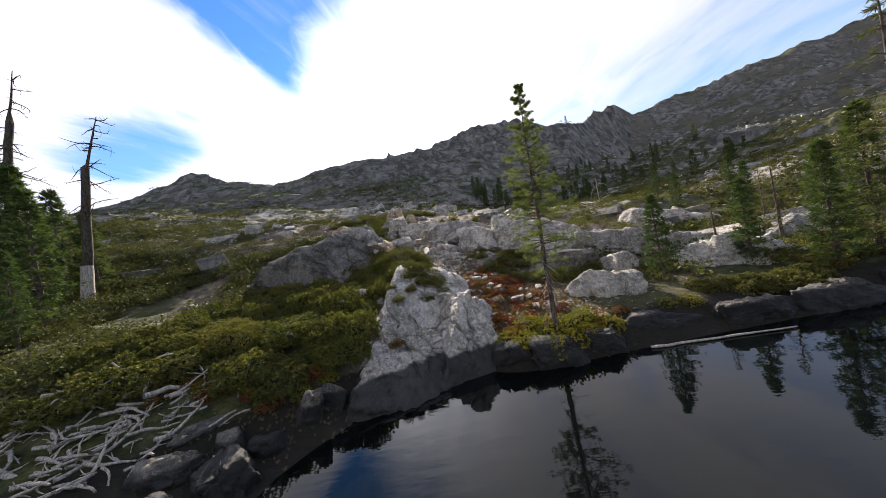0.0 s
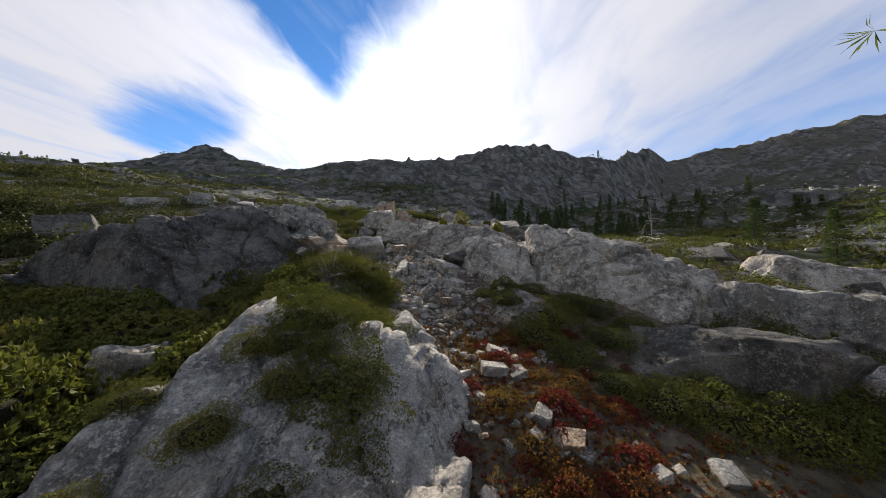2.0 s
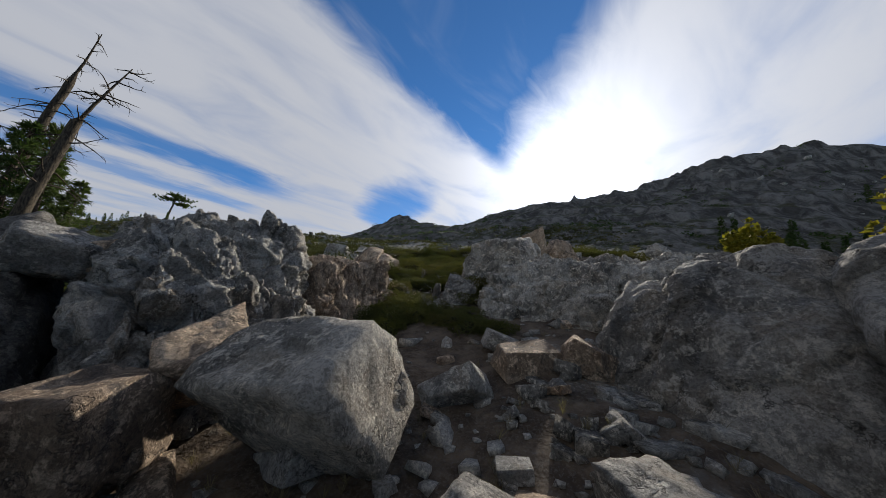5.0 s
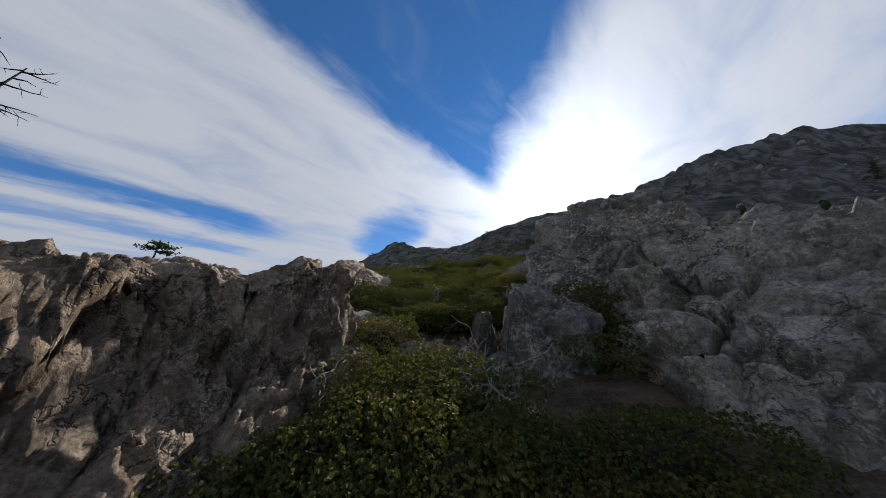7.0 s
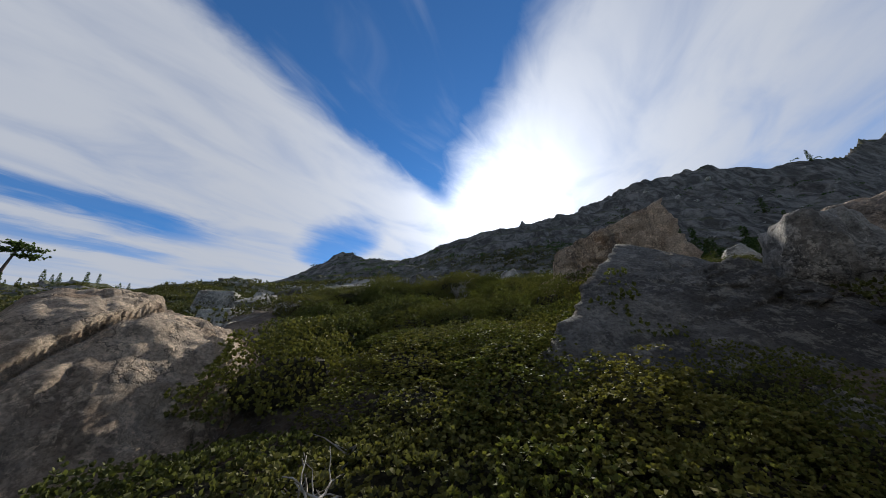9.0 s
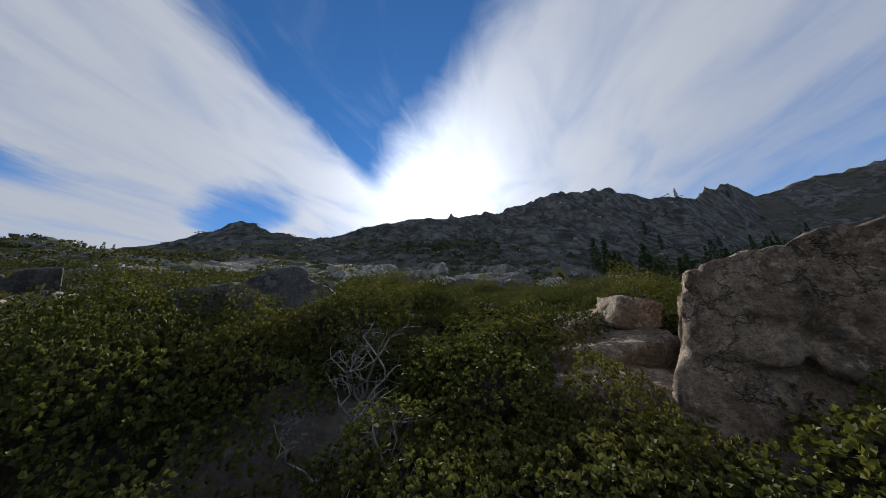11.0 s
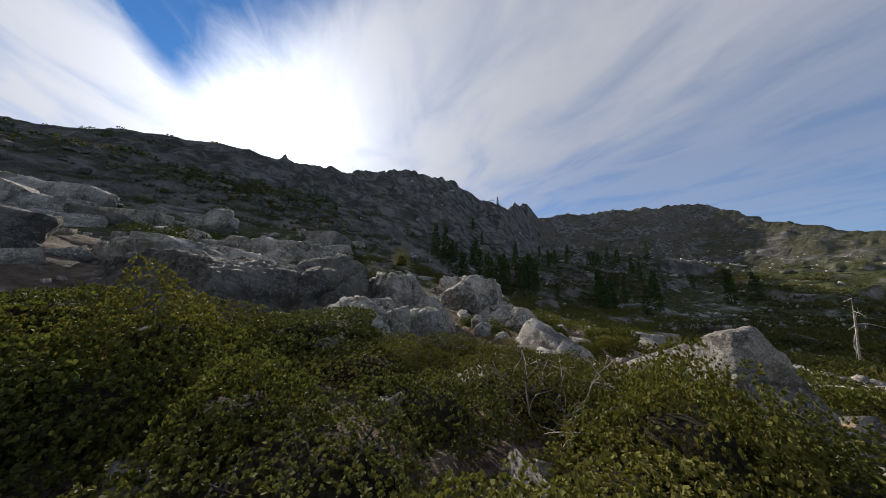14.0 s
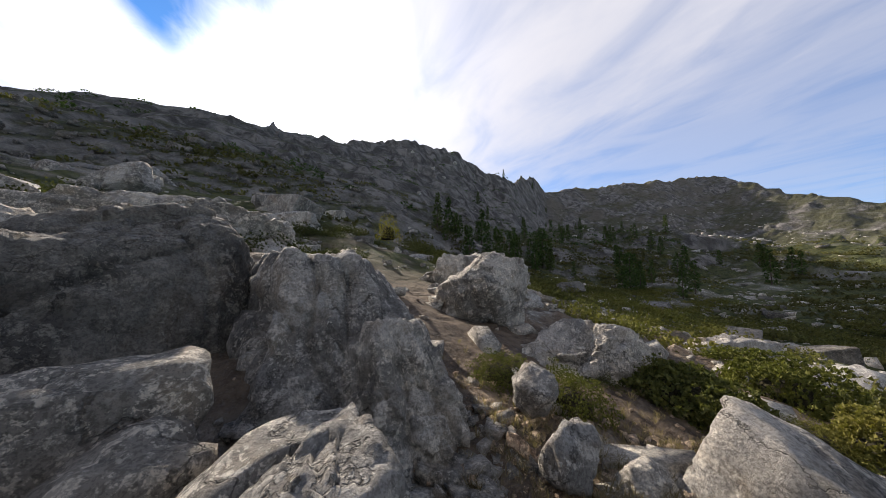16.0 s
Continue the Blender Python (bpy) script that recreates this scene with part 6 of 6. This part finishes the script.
def pebbles(name, label, n, centre, spread, size, mat, seed):
    r = np.random.RandomState(seed)
    dirs = np.array([(i, j, k) for i in (-1, 1) for j in (-1, 1) for k in (-1, 1)], float)
    f = np.array([(0, 1, 3, 2), (4, 6, 7, 5), (0, 4, 5, 1), (2, 3, 7, 6), (0, 2, 6, 4), (1, 5, 7, 3)])
    x, y = r.normal(centre[0], spread[0], n), r.normal(centre[1], spread[1], n)
    x, y = on_shelf(x, y)[:2]
    z = land(x, y)
    s_ = size[0] * (size[1] / size[0]) ** (r.rand(n) ** 2)
    sc = s_[:, None] * r.uniform(0.5, 1.1, (n, 3)) * (1, 0.8, 0.5)
    p = dirs[None] * r.uniform(0.45, 1.0, (n, 8, 3)) * sc[:, None]
    w, g = r.uniform(0, 6.28, n)[:, None], r.normal(0, 0.35, n)[:, None]
    px, pz = p[..., 0] * np.cos(g) + p[..., 2] * np.sin(g), p[..., 2] * np.cos(g) - p[..., 0] * np.sin(g)
    co = np.stack([px * np.cos(w) - p[..., 1] * np.sin(w) + x[:, None], px * np.sin(w) + p[..., 1] * np.cos(w) + y[:, None], pz + z[:, None]], -1)
    fa = f[None] + (np.arange(n) * 8)[:, None, None]
    return tagged(new(name, mesh_of(name, co.reshape(-1, 3), fa.reshape(-1, 4), mat)), label, "scree", kind="stuff")


pebbles("scree", "loose angular gravel filling the gully", 1700, (-0.5, 27.0), (1.9, 4.4), (0.05, 0.30), GRANITE_PALE, 1)
pebbles("scree", "fine grey rubble in the gully", 1000, (-0.2, 26.5), (1.9, 4.6), (0.06, 0.34), GRANITE_PALE, 2)
pebbles("scree", "brown rubble under the cliff", 1500, (-9.0, 36.4), (1.2, 0.5), (0.04, 0.22), GRANITE_TAN, 3)
pebbles("scree", "gravel between the slabs", 1500, (0.0, 63.2), (1.2, 1.5), (0.02, 0.13), GRANITE_TAN, 4)
pebbles("scree", "broken rock under the steep slab", 500, (-1.9, 64.3), (0.8, 0.4), (0.05, 0.22), GRANITE, 24)
pebbles("scree", "rubble strewn over the shore bank", 900, (5.0, 15.6), (3.0, 1.4), (0.03, 0.16), GRANITE, 25)
pebbles("far_stones", "angular blocks strewn over the hillside", 2600, (10, 66), (34, 15), (0.15, 0.8), GRANITE, 15)
pebbles("far_stones", "talus and broken rock below the ridge", 1300, (0, 112), (70, 14), (0.4, 1.5), GRANITE_DARK, 16)
pebbles("far_stones", "pale scattered stones across the meadow", 1100, (45, 72), (28, 12), (0.12, 0.6), GRANITE_PALE, 5)
pebbles("far_stones", "pale talus on the far slope", 1600, (200, 150), (60, 38), (0.5, 1.8), GRANITE_PALE, 6)


def tufts(name, label, n, spots, mat, seed, blade=(20, 0.15, 0.014)):
    r = np.random.RandomState(seed)
    k = r.randint(len(spots), size=n)
    sp = np.array(spots, float)[k]
    x, y = sp[:, 0] + r.normal(size=n) * sp[:, 2], sp[:, 1] + r.normal(size=n) * sp[:, 3]
    x, y = on_shelf(x, y)[:2]
    c = np.stack([x, y, land(x, y)], -1)
    co, f = leaves_mesh(r, c, np.tile((0, 0, 1.0), (n, 1)), *blade, 0.8)
    return tagged(new(name, mesh_of(name, co, f, mat)), label, "grass", kind="stuff")


tufts("rusty_growth", "low crimson and rust growth between scree stones", 2600, [(3.2, 17, 1.3, 2.2), (4.6, 18.5, 1.6, 2), (3, 20.5, 1.0, 1.8), (5.5, 16, 1.6, 1.2), (2.2, 22.5, 0.8, 1.2)], RUSTY, 19, (12, 0.085, 0.16))
tufts("crimson_growth", "low crimson leaves among scree stones", 1300, [(3.0, 17.5, 1.0, 2.2), (3, 20.5, 0.9, 1.8), (4.4, 19, 1.2, 1.5)], CRIMSON, 20, (12, 0.07, 0.2))
tufts("dry_grass", "dry straw-coloured grass tufts between stones", 4200, [(-1, 28, 2, 3), (-3, 28, 1.4, 1.2), (-3, 27.4, 1.4, 1.2), (2.5, 20, 1.5, 2.5), (4.5, 15.5, 2, 1.2), (4, 17.5, 1.6, 1.5), (-10.5, 37, 2, 0.8), (0.2, 63, 1.2, 1.4), (0.6, 63.4, 1.0, 1.0), (0.2, 62.4, 1.0, 0.8), (8, 23, 2.5, 2), (-7, 11, 2, 1)], DRYGRASS, 9)

# ---- driftwood and dark shore rocks ----
rng = np.random.RandomState(41)
WOODS = []
for k in range(8):
    pieces = []
    pts, tb = limb(rng, (-0.9, 0, 0), (1, rng.normal() * 0.1, 0.02), 1.8, 0.16, 0.0, 0.085, 0.03, 8, 6)
    pieces.append(tb)
    for _ in range(rng.randint(1, 5)):
        q = pts[rng.randint(2, 7)]
        pieces.append(limb(rng, q, rng.normal(size=3) * (1, 1, 0.4), rng.uniform(0.3, 0.8), 0.25, 0.0, 0.04, 0.012, 5, 5)[1])
    WOODS.append(mesh_of("driftwood", *joined(pieces), DEADWOOD))
for k in range(130):
    x, y = rng.normal(-12.4, 2.4), rng.normal(10.6, 1.2)
    s_ = rng.uniform(0.45, 1.0) if k > 6 else rng.uniform(1.3, 1.9)
    ob = new("driftwood", WOODS[k % 8])
    ob.matrix_basis = pose(x, y, max(ground_z(x, y), WATER_Z) + 0.06 + 0.22 * rng.rand() * math.exp(-((x + 13.2) / 3) ** 2), rng.uniform(0, 360), rng.normal(0, 9), rng.normal(10, 55))
    ob.scale = (s_, s_, s_)
    tagged(ob, "bleached grey driftwood branch on the shore", "driftwood", "driftwood pile")
for x, y, top, half, yaw, seed in ((-8.6, 8.7, 0.25, (1.3, 0.8, 0.8), 20, 81), (-6.9, 8.3, 0.05, (1.1, 0.75, 0.8), -15, 82), (-6.4, 9.6, -0.2, (0.6, 0.4, 0.5), 30, 83), (-9.2, 10.2, 0.35, (0.9, 0.6, 0.6), 60, 84), (-7.6, 9.6, 0.1, (0.7, 0.5, 0.5), -40, 85), (-5.6, 10.9, 0.45, (0.55, 0.5, 0.9), 10, 86), (-8.0, 7.4, -0.1, (1.1, 0.7, 0.8), 5, 87), (-5.0, 11.6, 0.3, (0.7, 0.6, 0.9), 0, 88)):
    rock("shore_rock", x, y, top, half, yaw, (0, 8), seed, GRANITE_DARK, 5, "dark wet rock at the waterline")
for x, y, top, half, yaw, seed in ((0.9, 13.6, 0.15, (1.3, 1.0, 1.0), 10, 91), (2.6, 13.2, 0.1, (1.2, 0.8, 1.0), -10, 92), (4.6, 12.4, 0.15, (1.6, 0.8, 1.0), 5, 93), (6.3, 12.7, 0.0, (1.1, 0.6, 0.8), -8, 94), (9.6, 13.5, 0.1, (2.0, 0.8, 1.0), 0, 95), (13.2, 13.0, 0.15, (2.2, 0.8, 1.0), -4, 96), (17.5, 12.8, 0.2, (2.6, 0.9, 1.1), 3, 97), (22.5, 12.6, 0.2, (3.0, 1.0, 1.1), -3, 98)):
    rock("shore_rock", x, y, top, half, yaw, (0, 0), seed, GRANITE_DARK, 5, "black-stained rock bank at the waterline")
logpts = line((8.0, 12.0, WATER_Z + 0.05), (13.5, 11.5, WATER_Z + 0.06), 10, 0.03, 8)
tagged(new("floating_log", mesh_of("floating_log", *tube(logpts, np.linspace(0.06, 0.03, 10), 7), DEADWOOD)), "thin pale log floating along the shore", "log")

# ---- stones about the last slabs ----
for x, y, top, half, yaw, tilt, seed, mat in ((-4.2, 64.2, 14.9, (0.85, 0.6, 0.6), 20, (0, 0), 601, GRANITE), (-3.6, 63.8, 14.6, (0.5, 0.42, 0.42), 40, (0, 0), 602, GRANITE), (-2.9, 63.4, 14.6, (0.85, 0.40, 0.32), 28, (0, -14), 603, GRANITE_PALE), (-0.3, 63.6, 14.1, (0.30, 0.26, 0.30), 10, (0, 0), 605, GRANITE_PALE),
        (0.3, 63.3, 13.8, (0.28, 0.2, 0.18), 0, (0, 0), 606, GRANITE), (1.4, 62.4, 13.8, (0.5, 0.4, 0.35), 0, (0, 0), 608, GRANITE_TAN), (-1.2, 63.2, 13.7, (0.3, 0.25, 0.2), 0, (0, 0), 609, GRANITE_TAN), (0.2, 64.6, 14.3, (0.4, 0.3, 0.3), 60, (0, 0), 610, GRANITE)):
    rock("boulder", x, y, top, half, yaw, tilt, seed, mat, 4, "weathered granite boulder below the slab")
